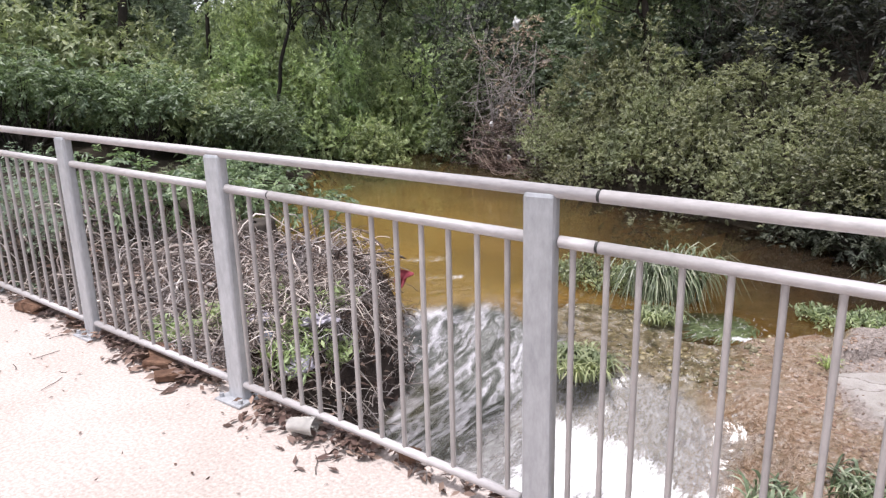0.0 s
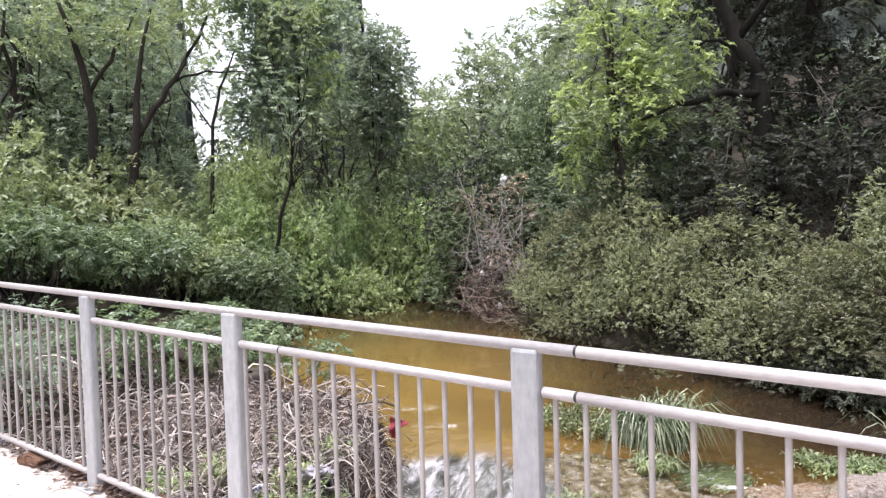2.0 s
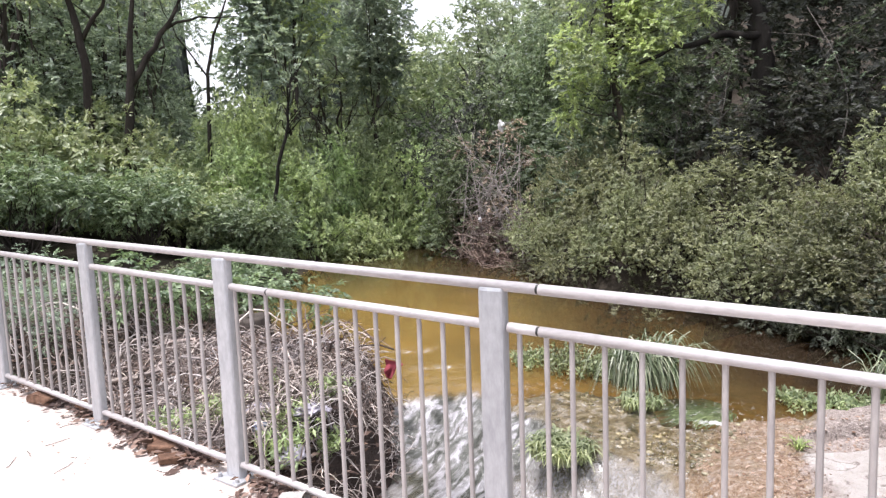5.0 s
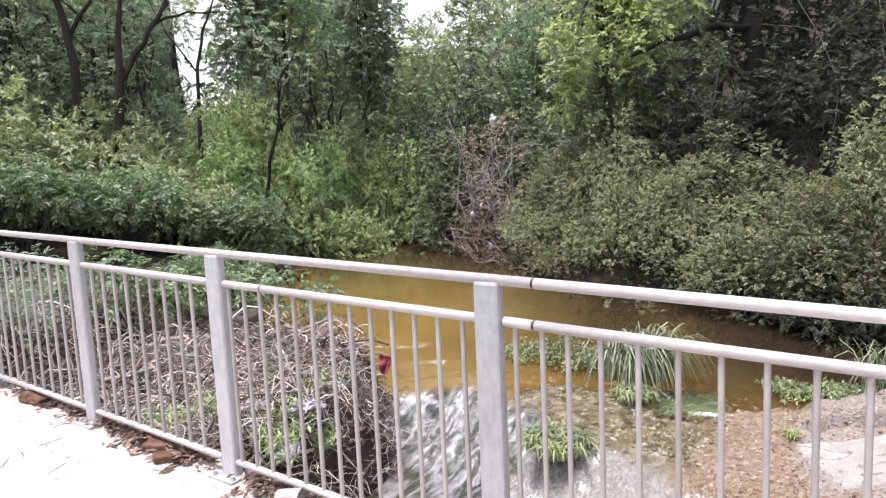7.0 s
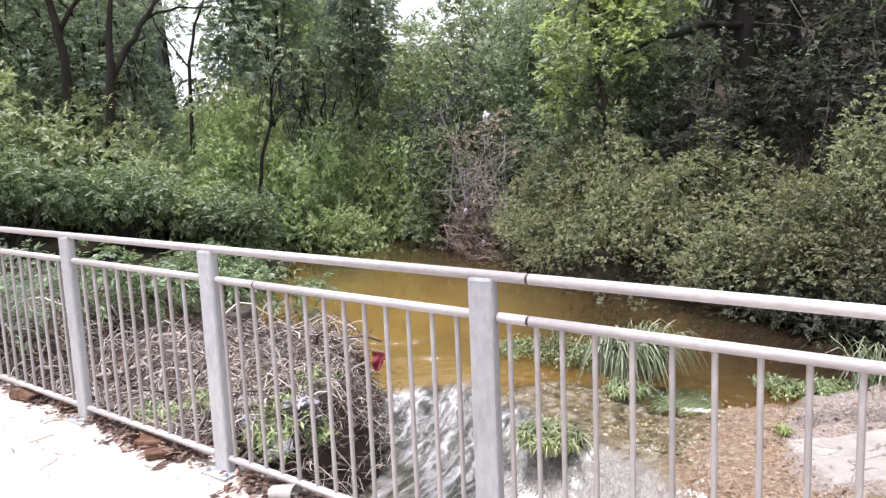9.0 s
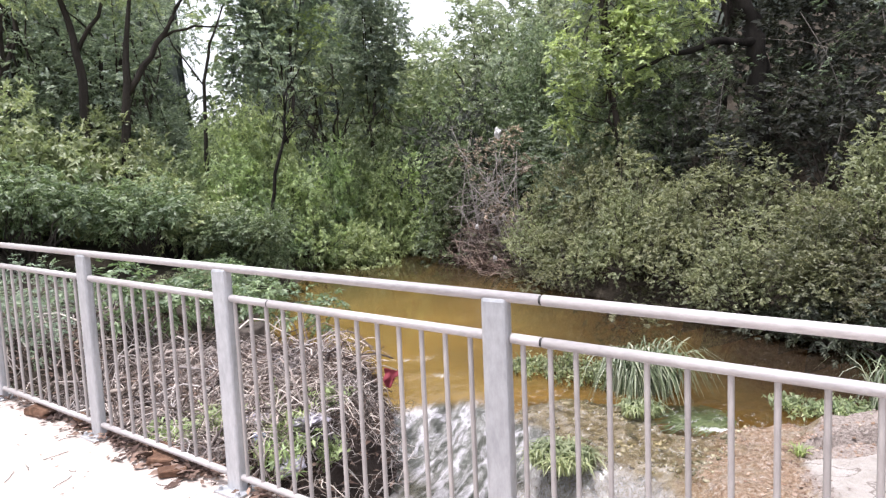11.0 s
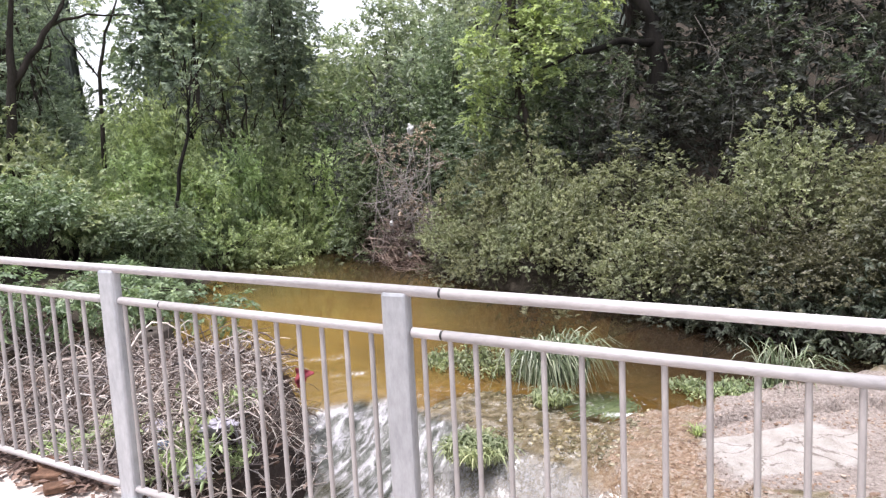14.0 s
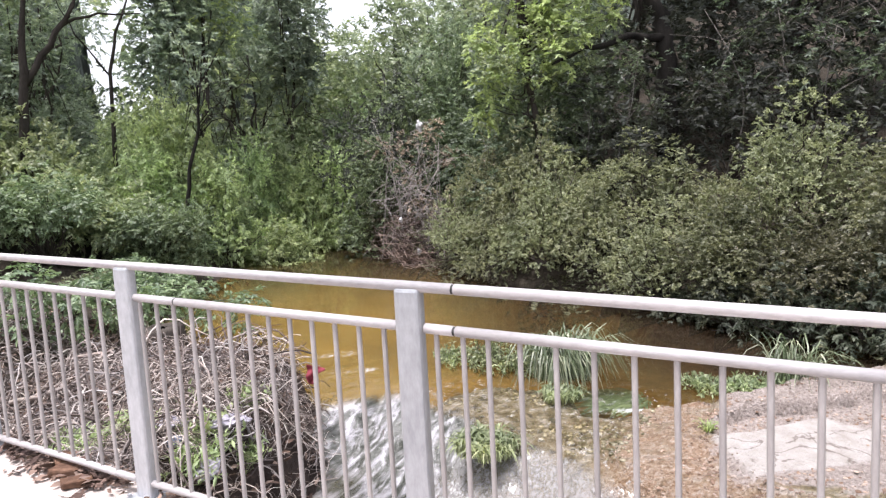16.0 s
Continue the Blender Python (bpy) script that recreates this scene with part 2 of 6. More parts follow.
def mat_ledge(name):
    """Bedrock: rusty brown where the creek wets it, pale where it stays dry ('dry' is stored on the mesh)."""
    m = mat_rough(name, [(0.34, (0.06, 0.05, 0.03)), (0.43, (0.17, 0.135, 0.075)), (0.50, (0.255, 0.21, 0.13)), (0.57, (0.34, 0.295, 0.235)), (0.68, (0.45, 0.42, 0.385))], 7.0, 34, 0.4, 1.0, 0.05, 0.5, 0, (1, 1, 1), (13.0, 0.60, (0.07, 0.055, 0.04)), 0.5)
    n, l = m.node_tree.nodes, m.node_tree.links
    p = n["Principled BSDF"]
    wet = p.inputs["Base Color"].links[0].from_socket
    tc = n.new("ShaderNodeTexCoord")
    at = n.new("ShaderNodeAttribute")
    at.attribute_name = "dry"
    br = noise_tex(n, l, tc.outputs["Object"], 4.0, 7.0, 0.65, 0.5)
    ad = n.new("ShaderNodeMath")
    ad.operation = "ADD"
    l.new(at.outputs["Fac"], ad.inputs[0])
    l.new(br.outputs["Fac"], ad.inputs[1])
    f = ramp(n, l, ad.outputs["Value"], [(0.88, (0, 0, 0)), (1.05, (1, 1, 1))]).outputs["Color"]
    fine = noise_tex(n, l, tc.outputs["Object"], 34.0, 8.0, 0.78)
    pale = ramp(n, l, fine.outputs["Fac"], [(0.34, (0.07, 0.055, 0.047)), (0.43, (0.22, 0.180, 0.158)), (0.53, (0.31, 0.262, 0.236)), (0.66, (0.45, 0.40, 0.375))]).outputs["Color"]
    # rusty gravelly stain along the wet margin
    ru = n.new("ShaderNodeAttribute")
    ru.attribute_name = "rust"
    rn = noise_tex(n, l, tc.outputs["Object"], 26.0, 8.0, 0.75, 0.4)
    rust = ramp(n, l, rn.outputs["Fac"], [(0.37, (0.075, 0.044, 0.028)), (0.45, (0.21, 0.122, 0.07)), (0.53, (0.33, 0.232, 0.165)), (0.63, (0.47, 0.41, 0.365))]).outputs["Color"]
    rf = ramp(n, l, calc(n, l, "ADD", ru.outputs["Fac"], calc(n, l, "MULTIPLY", br.outputs["Fac"], 0.8)), [(0.62, (0, 0, 0)), (1.0, (0.85, 0.85, 0.85))]).outputs["Color"]
    wet = mix_col(n, l, rf, wet, rust)
    # smooth bare face with hairline cracks and faint stains
    bare = n.new("ShaderNodeAttribute")
    bare.attribute_name = "bare"
    vein = noise_tex(n, l, tc.outputs["Object"], 1.3, 7.0, 0.55, 0.5)
    crack = ramp(n, l, vein.outputs["Fac"], [(0.488, (1, 1, 1)), (0.4985, (0.42, 0.38, 0.35)), (0.5015, (0.42, 0.38, 0.35)), (0.512, (1, 1, 1))]).outputs["Color"]
    stain = noise_tex(n, l, tc.outputs["Object"], 5.0, 8.0, 0.7)
    face = ramp(n, l, stain.outputs["Fac"], [(0.3, (0.31, 0.275, 0.245)), (0.5, (0.41, 0.375, 0.35)), (0.7, (0.465, 0.435, 0.415))]).outputs["Color"]
    col = mix_col(n, l, bare.outputs["Fac"], mix_col(n, l, f, wet, pale), mix_col(n, l, 1.0, face, crack, "MULTIPLY"))
    l.new(col, p.inputs["Base Color"])
    rr = n.new("ShaderNodeMapRange")
    rr.inputs["To Min"].default_value, rr.inputs["To Max"].default_value = 0.32, 0.9
    l.new(f, rr.inputs["Value"])
    l.new(rr.outputs["Result"], p.inputs["Roughness"])
    return m


M_LEDGE = mat_ledge("creek_bedrock")
M_TWIG = mat_leaf("bleached_twig", (0.034, 0.026, 0.024), (0.175, 0.140, 0.133), (0.64, 0.575, 0.56), 0.0, 0.9)
M_DEBRIS = mat_rough("matted_debris", [(0.3, (0.016, 0.011, 0.009)), (0.7, (0.085, 0.062, 0.052))], 3.0, 30, 0.95, 1.0, 0.04)
M_BARK = mat_rough("bark", [(0.3, (0.034, 0.029, 0.025)), (0.7, (0.093, 0.078, 0.067))], 3.0, 30, 0.95, 0.7, 0.02, 0.2, 0, (1, 1, 0.25))
M_DARKBARK = mat_rough("dark_bark", [(0.3, (0.020, 0.017, 0.014)), (0.7, (0.058, 0.049, 0.041))], 3.0, 30, 0.95, 0.7, 0.02, 0.2, 0, (1, 1, 0.25))
M_BLACKBARK = mat_rough("black_bark", [(0.3, (0.008, 0.007, 0.006)), (0.7, (0.028, 0.024, 0.02))], 3.0, 30, 0.9, 0.7, 0.02, 0.2, 0, (1, 1, 0.25))
M_DEADWOOD = mat_rough("dead_wood", [(0.3, (0.24, 0.21, 0.195)), (0.7, (0.46, 0.42, 0.40))], 3.0, 40, 0.9, 0.4, 0.004)
M_SAPLING = mat_rough("sapling_bark", [(0.3, (0.10, 0.09, 0.08)), (0.7, (0.21, 0.19, 0.17))], 3.0, 40, 0.9, 0.4, 0.004)
M_BRUSH = mat_leaf("dead_brush", (0.05, 0.036, 0.03), (0.16, 0.115, 0.10), (0.33, 0.27, 0.245), 0.0, 0.9)
M_LITTER = mat_leaf("dry_leaf", (0.045, 0.027, 0.023), (0.12, 0.074, 0.064), (0.25, 0.178, 0.155), 0.1, 0.8)
M_WITHERED = mat_leaf("withered_leaf", (0.12, 0.085, 0.07), (0.25, 0.19, 0.16), (0.40, 0.33, 0.29), 0.2, 0.8)
M_WATER = mat_water("creek_water")
M_RED = mat_plain("red_cloth", (0.22, 0.037, 0.05), 0.9)
M_WHITE = mat_plain("white_plastic", (0.46, 0.46, 0.46), 0.35)
M_BLUE = mat_plain("blue_plastic", (0.25, 0.30, 0.42), 0.4)
M_FILM = mat_plain("lavender_film", (0.31, 0.29, 0.335), 0.35)
M_CUP = mat_plain("clouded_plastic", (0.72, 0.69, 0.65), 0.25, 0.5, 0.6)
M_LEAF_OLIVE = mat_leaf("olive_leaf", (0.054, 0.060, 0.030), (0.131, 0.135, 0.068), (0.262, 0.254, 0.146), vary=1.0)
M_LEAF_DUSKY = mat_leaf("dusky_leaf", (0.030, 0.037, 0.026), (0.068, 0.080, 0.055), (0.185, 0.195, 0.150), vary=1.0)
M_LEAF_STRAW = mat_leaf("yellow_olive_leaf", (0.099, 0.113, 0.057), (0.224, 0.244, 0.124), (0.368, 0.374, 0.219))
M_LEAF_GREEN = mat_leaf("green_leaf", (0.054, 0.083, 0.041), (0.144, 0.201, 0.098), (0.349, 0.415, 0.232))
M_LEAF_DEEP = mat_leaf("deep_green_leaf", (0.038, 0.057, 0.034), (0.105, 0.140, 0.081), (0.243, 0.290, 0.189))
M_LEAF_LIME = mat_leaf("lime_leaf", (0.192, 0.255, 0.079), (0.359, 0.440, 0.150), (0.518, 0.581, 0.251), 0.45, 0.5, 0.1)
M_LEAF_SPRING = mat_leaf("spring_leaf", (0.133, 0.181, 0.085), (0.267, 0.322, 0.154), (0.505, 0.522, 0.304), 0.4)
# yellow-green leaf; its lightness makes up for tree shade on the far shore
M_LEAF_BRIGHT = mat_leaf("bright_leaf", (0.172, 0.229, 0.088), (0.366, 0.458, 0.193), (0.631, 0.717, 0.358), 0.42)
M_LEAF_DARK = mat_leaf("dark_leaf", (0.11, 0.145, 0.115), (0.255, 0.315, 0.235), (0.50, 0.56, 0.42))
# the haze of distance is put into this leaf colour
M_LEAF_HAZED = mat_leaf("hazed_leaf", (0.153, 0.196, 0.128), (0.285, 0.340, 0.212), (0.459, 0.493, 0.340))
M_LEAF_BLUE = mat_leaf("blue_green_leaf", (0.085, 0.125, 0.085), (0.205, 0.275, 0.190), (0.40, 0.47, 0.36))
# grey-green leaf, lightened so that shrubs under the trees look lit
M_LEAF_LIT = mat_leaf("lit_grey_green_leaf", (0.121, 0.172, 0.083), (0.270, 0.345, 0.172), (0.529, 0.586, 0.368), 0.42)
# skyline colour, lightened to stand for distance haze
M_WOODS = mat_rough("distant_woods", [(0.3, (0.057, 0.069, 0.065)), (0.5, (0.146, 0.168, 0.146)), (0.7, (0.323, 0.357, 0.304))], 0.35, 2.2, 0.95, 0.6, 0.3, 0.1)
# darker leaf copy with the woodland's shade put into its colour
M_LEAF_SHADED = mat_leaf("shade_toned_leaf", (0.026, 0.027, 0.024), (0.054, 0.059, 0.049), (0.107, 0.112, 0.096))
M_GRAVEL = mat_leaf("river_gravel", (0.145, 0.098, 0.070), (0.275, 0.205, 0.160), (0.445, 0.382, 0.345), 0.0, 0.75)
M_COBBLE = mat_leaf("mossy_cobble", (0.075, 0.064, 0.038), (0.17, 0.142, 0.092), (0.30, 0.265, 0.205), 0.0, 0.45)
M_CHIP = mat_leaf("rock_chip", (0.120, 0.077, 0.050), (0.245, 0.175, 0.128), (0.400, 0.336, 0.292), 0.0, 0.7)
M_REED = mat_leaf("reed_blade", (0.055, 0.085, 0.035), (0.15, 0.195, 0.10), (0.43, 0.45, 0.33), 0.25)

# ---- mesh helpers ----
class Buf:
    """Collects vertices and faces for one mesh."""
    def __init__(self):
        self.v, self.f, self.n = [], [], 0

    def add(self, v, f):
        v, f = np.asarray(v, float).reshape(-1, 3), np.asarray(f, int)
        self.v.append(v)
        self.f.extend((f + self.n).tolist())
        self.n += len(v)

    def mesh(self, name, mat, smooth=True):
        me = bpy.data.meshes.new(name)
        me.from_pydata(np.concatenate(self.v), [], self.f)
        me.materials.append(mat)
        if smooth:
            me.polygons.foreach_set("use_smooth", [True] * len(me.polygons))
        me.update()
        return me


def unit(a):
    return a / np.maximum(np.linalg.norm(a, axis=-1, keepdims=True), 1e-9)


def tube(buf, pts, radii, seg=6, cap=True):
    """A bent tapered tube through pts."""
    pts, radii = np.asarray(pts, float), np.broadcast_to(np.asarray(radii, float), (len(pts),))
    tan = unit(np.gradient(pts, axis=0))
    ref = np.where(np.abs(tan[:, 2:3]) > 0.9, np.array([[1.0, 0, 0]]), np.array([[0, 0, 1.0]]))
    a = unit(np.cross(tan, ref))
    b = np.cross(tan, a)
    ang = np.linspace(0, 2 * math.pi, seg, endpoint=False)
    ring = pts[:, None] + radii[:, None, None] * (np.cos(ang)[None, :, None] * a[:, None] + np.sin(ang)[None, :, None] * b[:, None])
    f = []
    for i in range(len(pts) - 1):
        for j in range(seg):
            k = (j + 1) % seg
            f.append((i * seg + j, i * seg + k, (i + 1) * seg + k, (i + 1) * seg + j))
    buf.add(ring.reshape(-1, 3), f)
    if cap:
        n0 = buf.n - len(pts) * seg
        buf.f.append([n0 + j for j in range(seg)][::-1])
        buf.f.append([n0 + (len(pts) - 1) * seg + j for j in range(seg)])


def wander(p0, p1, n, amount, rng, sag=0.0):
    """A crooked line from p0 to p1."""
    t = np.linspace(0, 1, n)[:, None]
    p = np.asarray(p0, float) * (1 - t) + np.asarray(p1, float) * t
    p[1:-1] += rng.normal(0, amount, (n - 2, 3)) if n > 2 else 0
    p[:, 2:3] += sag * 4 * t * (1 - t)
    return p


def part(name, data, parent, label=""):
    """One mesh object under a thing or under a part."""
    ob = new(name, data)
    ob.parent = parent
    return tagged(ob, label=label) if label else ob


def thing(name, label, category, group="", kind="", data=None):
    return tagged(new(name, data), label, category, group, kind)


def box_bm(sx, sy, sz, bev=0.0, seg=2):
    bm = bmesh.new()
    bmesh.ops.create_cube(bm, size=1)
    bmesh.ops.scale(bm, vec=(sx, sy, sz), verts=bm.verts)
    if bev:
        bmesh.ops.bevel(bm, geom=list(bm.edges), offset=bev, segments=seg, affect="EDGES", profile=0.5)
    return bm


def box_mesh(name, size, mat, bev=0.0, shift=(0, 0, 0)):
    bm = box_bm(*size, bev)
    bmesh.ops.translate(bm, vec=shift, verts=bm.verts)
    me = bpy.data.meshes.new(name)
    bm.to_mesh(me)
    bm.free()
    me.materials.append(mat)
    return me


def leaf_faces(base, axis, length, width, rng, fold=0.25, face=None):
    """Folded pointed leaves: four corners and two triangles each."""
    n = len(base)
    axis = unit(axis)
    side = unit(np.cross(axis, rng.normal(0, 1, (n, 3)) * 0.45 + (np.array([0, 0, 1.0]) if face is None else face)))
    nor = np.cross(side, axis)
    ln = (length * rng.uniform(0.65, 1.2, n))[:, None]
    wd = (width * rng.uniform(0.7, 1.2, n))[:, None]
    mid = base + axis * ln * 0.45
    v = np.stack([base, mid + side * wd / 2 + nor * wd * fold, base + axis * ln, mid - side * wd / 2 + nor * wd * fold], 1)
    k = np.arange(n)[:, None] * 4
    f = np.concatenate([k + np.array([[0, 1, 2]]), k + np.array([[0, 2, 3]])], 1).reshape(-1, 3)
    return v.reshape(-1, 3), f


def leafy(buf, blobs, per, length, width, rng, droop=0.2, spray=10):
    """Sprays of leaves over the outer shell of each blob (x, y, z, r)."""
    for x, y, z, r in blobs:
        ns = max(3, int(per * (r / 0.5) ** 2 / spray))
        d = unit(rng.normal(0, 1, (ns, 3)) + np.array([0, 0, 0.3]))
        start = np.array([x, y, z]) + d * (r * rng.uniform(0.6, 1.0, ns))[:, None] * np.array([1, 1, 0.85])
        way = unit(d + rng.normal(0, 0.45, (ns, 3)) + np.array([0, 0, 0.25 - droop]))
        t = np.linspace(0.05, 1, spray)
        reach = length * spray * 0.17
        pos = start[:, None] + way[:, None] * (t[None, :, None] * reach) + np.array([0, 0, -1.0]) * (droop * 0.5 * reach * t ** 2)[None, :, None]
        sgn = np.where(np.arange(spray) % 2, 1.0, -1.0)
        sd = unit(np.cross(way, np.array([0, 0, 1.0])))
        ax = way[:, None] * 0.7 + sd[:, None] * sgn[None, :, None] * 0.8 + rng.normal(0, 0.3, (ns, spray, 3)) + np.array([0, 0, -droop])
        v, f = leaf_faces(pos.reshape(-1, 3), ax.reshape(-1, 3), length, width, rng, 0.25, np.repeat(d * 0.75 + np.array([0, 0, 0.75]), spray, 0))
        buf.add(v, f)


PLACED = {}


def place(proto, x, y, z, turn=0.0, scale=1.0, zscale=1.0, tilt=0.0):
    """Puts a plant down: the prototype itself the first time, copies after that."""
    m = pose(x, y, z, tilt, 0, turn) @ Matrix.Diagonal((scale, scale, scale * zscale, 1))
    if proto.name not in PLACED:
        PLACED[proto.name] = (1 / scale, 1 / scale, 1 / (scale * zscale), 1)
        proto.matrix_basis = m
        return proto
    return copy_thing(proto, m @ Matrix.Diagonal(PLACED[proto.name]))

# ---- the lie of the land ----
WATER = -1.10
BANK_LEFT = [(-5.9, 0.0), (-6.3, 2.4), (-7.3, 4.0), (-8.9, 6.2), (-10.6, 8.8), (-12.4, 11.2), (-14.6, 12.7), (-20.0, 13.4), (-40.0, 14.0)]
BANK_RIGHT = [(-40.0, 17.5), (-20.0, 16.4), (-13.2, 15.6), (-10.3, 14.9), (-8.0, 13.4), (-4.4, 10.9), (-1.4, 9.7), (1.1, 8.7), (6.0, 7.6), (14.0, 6.0), (14.0, 0.0)]
CHANNEL = np.array(BANK_LEFT + BANK_RIGHT)


def to_line(x, y, line):
    """Distance from points to an open polyline."""
    best = np.full(x.shape, 1e9)
    for (ax, ay), (bx, by) in zip(line, line[1:]):
        dx, dy = bx - ax, by - ay
        t = np.clip(((x - ax) * dx + (y - ay) * dy) / (dx * dx + dy * dy), 0, 1)
        best = np.minimum(best, np.hypot(x - ax - t * dx, y - ay - t * dy))
    return best


def inside(x, y, poly):
    res = np.zeros(x.shape, bool)
    for (ax, ay), (bx, by) in zip(poly, np.roll(poly, -1, 0)):
        hit = (ay > y) != (by > y)
        res ^= hit & (x < (bx - ax) * (y - ay) / (by - ay + 1e-12) + ax)
    return res


def smooth(a, b, t):
    t = np.clip((t - a) / (b - a), 0, 1)
    return t * t * (3 - 2 * t)


def wobble(x, y, f, seed=0.0):
    return (np.sin(x * f * 1.3 + y * f * 0.7 + seed) + np.sin(x * f * 0.6 - y * f * 1.5 + seed * 2.1) + np.sin(x * f * 2.3 + y * f * 1.9 + seed * 3.3) * 0.5) / 2.5


def lattice(i, j, seed):
    """A fixed random value for each point of a square lattice."""
    h = np.sin(i * 127.1 + j * 311.7 + seed * 74.7) * 43758.5453
    return h - np.floor(h)


def grainy(x, y, scale, seed=0.0, octaves=3):
    """Uneven value noise between -1 and 1."""
    total, amp, norm = 0.0, 1.0, 0.0
    for k in range(octaves):
        u, v = x * scale + 17.3 * k, y * scale - 9.1 * k
        i, j = np.floor(u), np.floor(v)
        fu, fv = u - i, v - j
        fu, fv = fu * fu * (3 - 2 * fu), fv * fv * (3 - 2 * fv)
        a = lattice(i, j, seed + k) * (1 - fu) + lattice(i + 1, j, seed + k) * fu
        b = lattice(i, j + 1, seed + k) * (1 - fu) + lattice(i + 1, j + 1, seed + k) * fu
        total, norm = total + amp * (2 * (a * (1 - fv) + b * fv) - 1), norm + amp
        amp, scale = amp * 0.5, scale * 2.1
    return total / norm


def ground_height(x, y):
    x, y = np.asarray(x, float), np.asarray(y, float)
    ins = inside(x, y, CHANNEL)
    dl, dr = to_line(x, y, BANK_LEFT), to_line(x, y, BANK_RIGHT)
    d = np.minimum(dl, dr)
    left = dl < dr
    rise_l = 0.55 * smooth(0, 1.2, dl) + 0.08 * np.minimum(dl, 25)
    rise_r = 0.5 * smooth(0, 1.0, dr) + (0.10 + 0.30 * smooth(-18, -8, x)) * np.minimum(dr, 24)
    bank = WATER + np.where(left, rise_l, rise_r) + 0.25 * grainy(x, y, 0.7, 2.0)
    bed = WATER - 0.55 * smooth(0, 0.6, d) - 0.75 * smooth(3.9, 2.4, y) + 0.05 * wobble(x, y, 2.0)
    z = np.where(ins, bed, bank)
    south = smooth(0.12, -0.1, y)
    return z * (1 - south) + (-0.30 - 0.02 * np.minimum(np.abs(y), 20)) * south


def axis_points(lo, hi, step, far):
    near = list(np.arange(lo, hi + 1e-6, step))
    out_lo, out_hi, s, a, b = [], [], step, lo, hi
    while a > -far:
        s *= 1.35
        a, b = a - s, b + s
        out_lo.append(a)
        out_hi.append(b)
    return np.array(out_lo[::-1] + near + out_hi)


def sheet(name, xs, ys, zf, mat):
    gx, gy = np.meshgrid(xs, ys, indexing="ij")
    v = np.stack([gx, gy, zf(gx, gy)], -1).reshape(-1, 3)
    ny = len(ys)
    i, j = np.meshgrid(np.arange(len(xs) - 1), np.arange(ny - 1), indexing="ij")
    k = (i * ny + j).reshape(-1, 1)
    f = np.concatenate([k, k + ny, k + ny + 1, k + 1], 1)
    b = Buf()
    b.add(v, f)
    return b.mesh(name, mat)


def ground_z(x, y):
    return float(ground_height(np.array([x]), np.array([y]))[0])


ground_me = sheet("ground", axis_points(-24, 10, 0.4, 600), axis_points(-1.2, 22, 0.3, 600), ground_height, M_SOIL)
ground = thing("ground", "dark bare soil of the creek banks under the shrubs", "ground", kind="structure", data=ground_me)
ground_me.materials.append(M_BED)
for poly in ground_me.polygons:
    c = poly.center
    if c.y > 0.1 and c.z < WATER - 0.2 and inside(np.array([c.x]), np.array([c.y]), CHANNEL)[0]:
        poly.material_index = 1


# ---- water: upper pool, rapid over the ledge, lower pool ----
def crest(x):
    """Where the pool tips over the ledge."""
    return np.interp(x, [-4.2, -3.8, -3.45, -3.0, -2.5, -2.0, -1.5, -1.0, -0.5, 0.0, 0.5], [3.2, 3.75, 4.2, 4.6, 4.65, 4.35, 4.1, 3.95, 3.75, 3.6, 3.5]) + 0.05 * np.sin(x * 6.1)


def fall(x, y):
    """0 in the upper pool, 1 in the lower one."""
    c = crest(x)
    return smooth(c, c - 0.9 - 0.7 * smooth(-1.6, -2.4, x), y)


def streaks(x, y):
    """Uneven humps drawn out along the flow."""
    u, w = x * 0.97 + y * 0.24, y * 0.97 - x * 0.24
    warp = 0.3 * grainy(u, w, 1.6, 7.0, 2)
    return 1.25 * grainy(u + warp, w * 0.42 + warp, 3.4, 1.0, 3)


def water_height(x, y):
    f = fall(x, y)
    rough = np.clip(f * 5, 0, 1) * np.clip((1 - f) * 4 + 0.3, 0, 1) * smooth(-4.9, -4.1, x)
    wave = (0.04 + 0.045 * smooth(-1.9, -2.5, x)) * streaks(x, y) + 0.012 * wobble(x, y, 28.0, 2.0)
    return WATER - 0.55 * f + rough * wave + 0.0025 * wobble(x, y, 3.0, 5.0)


water_xs = np.concatenate([np.arange(-45, -6, 0.6), np.arange(-6, 2.0, 0.04), np.arange(2.0, 14.2, 0.4)])
water_ys = np.concatenate([np.arange(0.14, 5.4, 0.04), np.arange(5.4, 18.2, 0.3)])
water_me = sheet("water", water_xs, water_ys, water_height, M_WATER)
co = np.array([v.co[:] for v in water_me.vertices])
cx, cy = co[:, 0], co[:, 1]
wf = fall(cx, cy)
run = np.clip(wf * 6, 0, 1) * np.clip((1 - wf) * 3 + 0.6, 0, 1) * smooth(-4.9, -4.2, cx)
churn = grainy(cx, cy, 2.6, 12.0, 4)
# white churn at the foot of the fall
foot = smooth(0.8, 1.04, wf + 0.12 * churn) * smooth(-1.75, -1.15, cx + 0.25 * (cy - 2.6) + 0.2 * churn) * smooth(0.75, 0.1, cx + 0.25 * churn)
froth = (0.42 + 0.14 * churn) * foot
for rx, ry, half in ((-4.45, 5.30, 0.26), (-3.82, 4.78, 0.36)):          # standing ripples above the crest
    off = (cy - ry - 0.65 * (cx - rx) + 0.10 * churn) / 0.2
    froth += (0.11 + 0.16 * grainy(cx, cy, 6.0, 3.0, 3)) * np.exp(-off ** 2 - ((cx - rx) / half) ** 4)
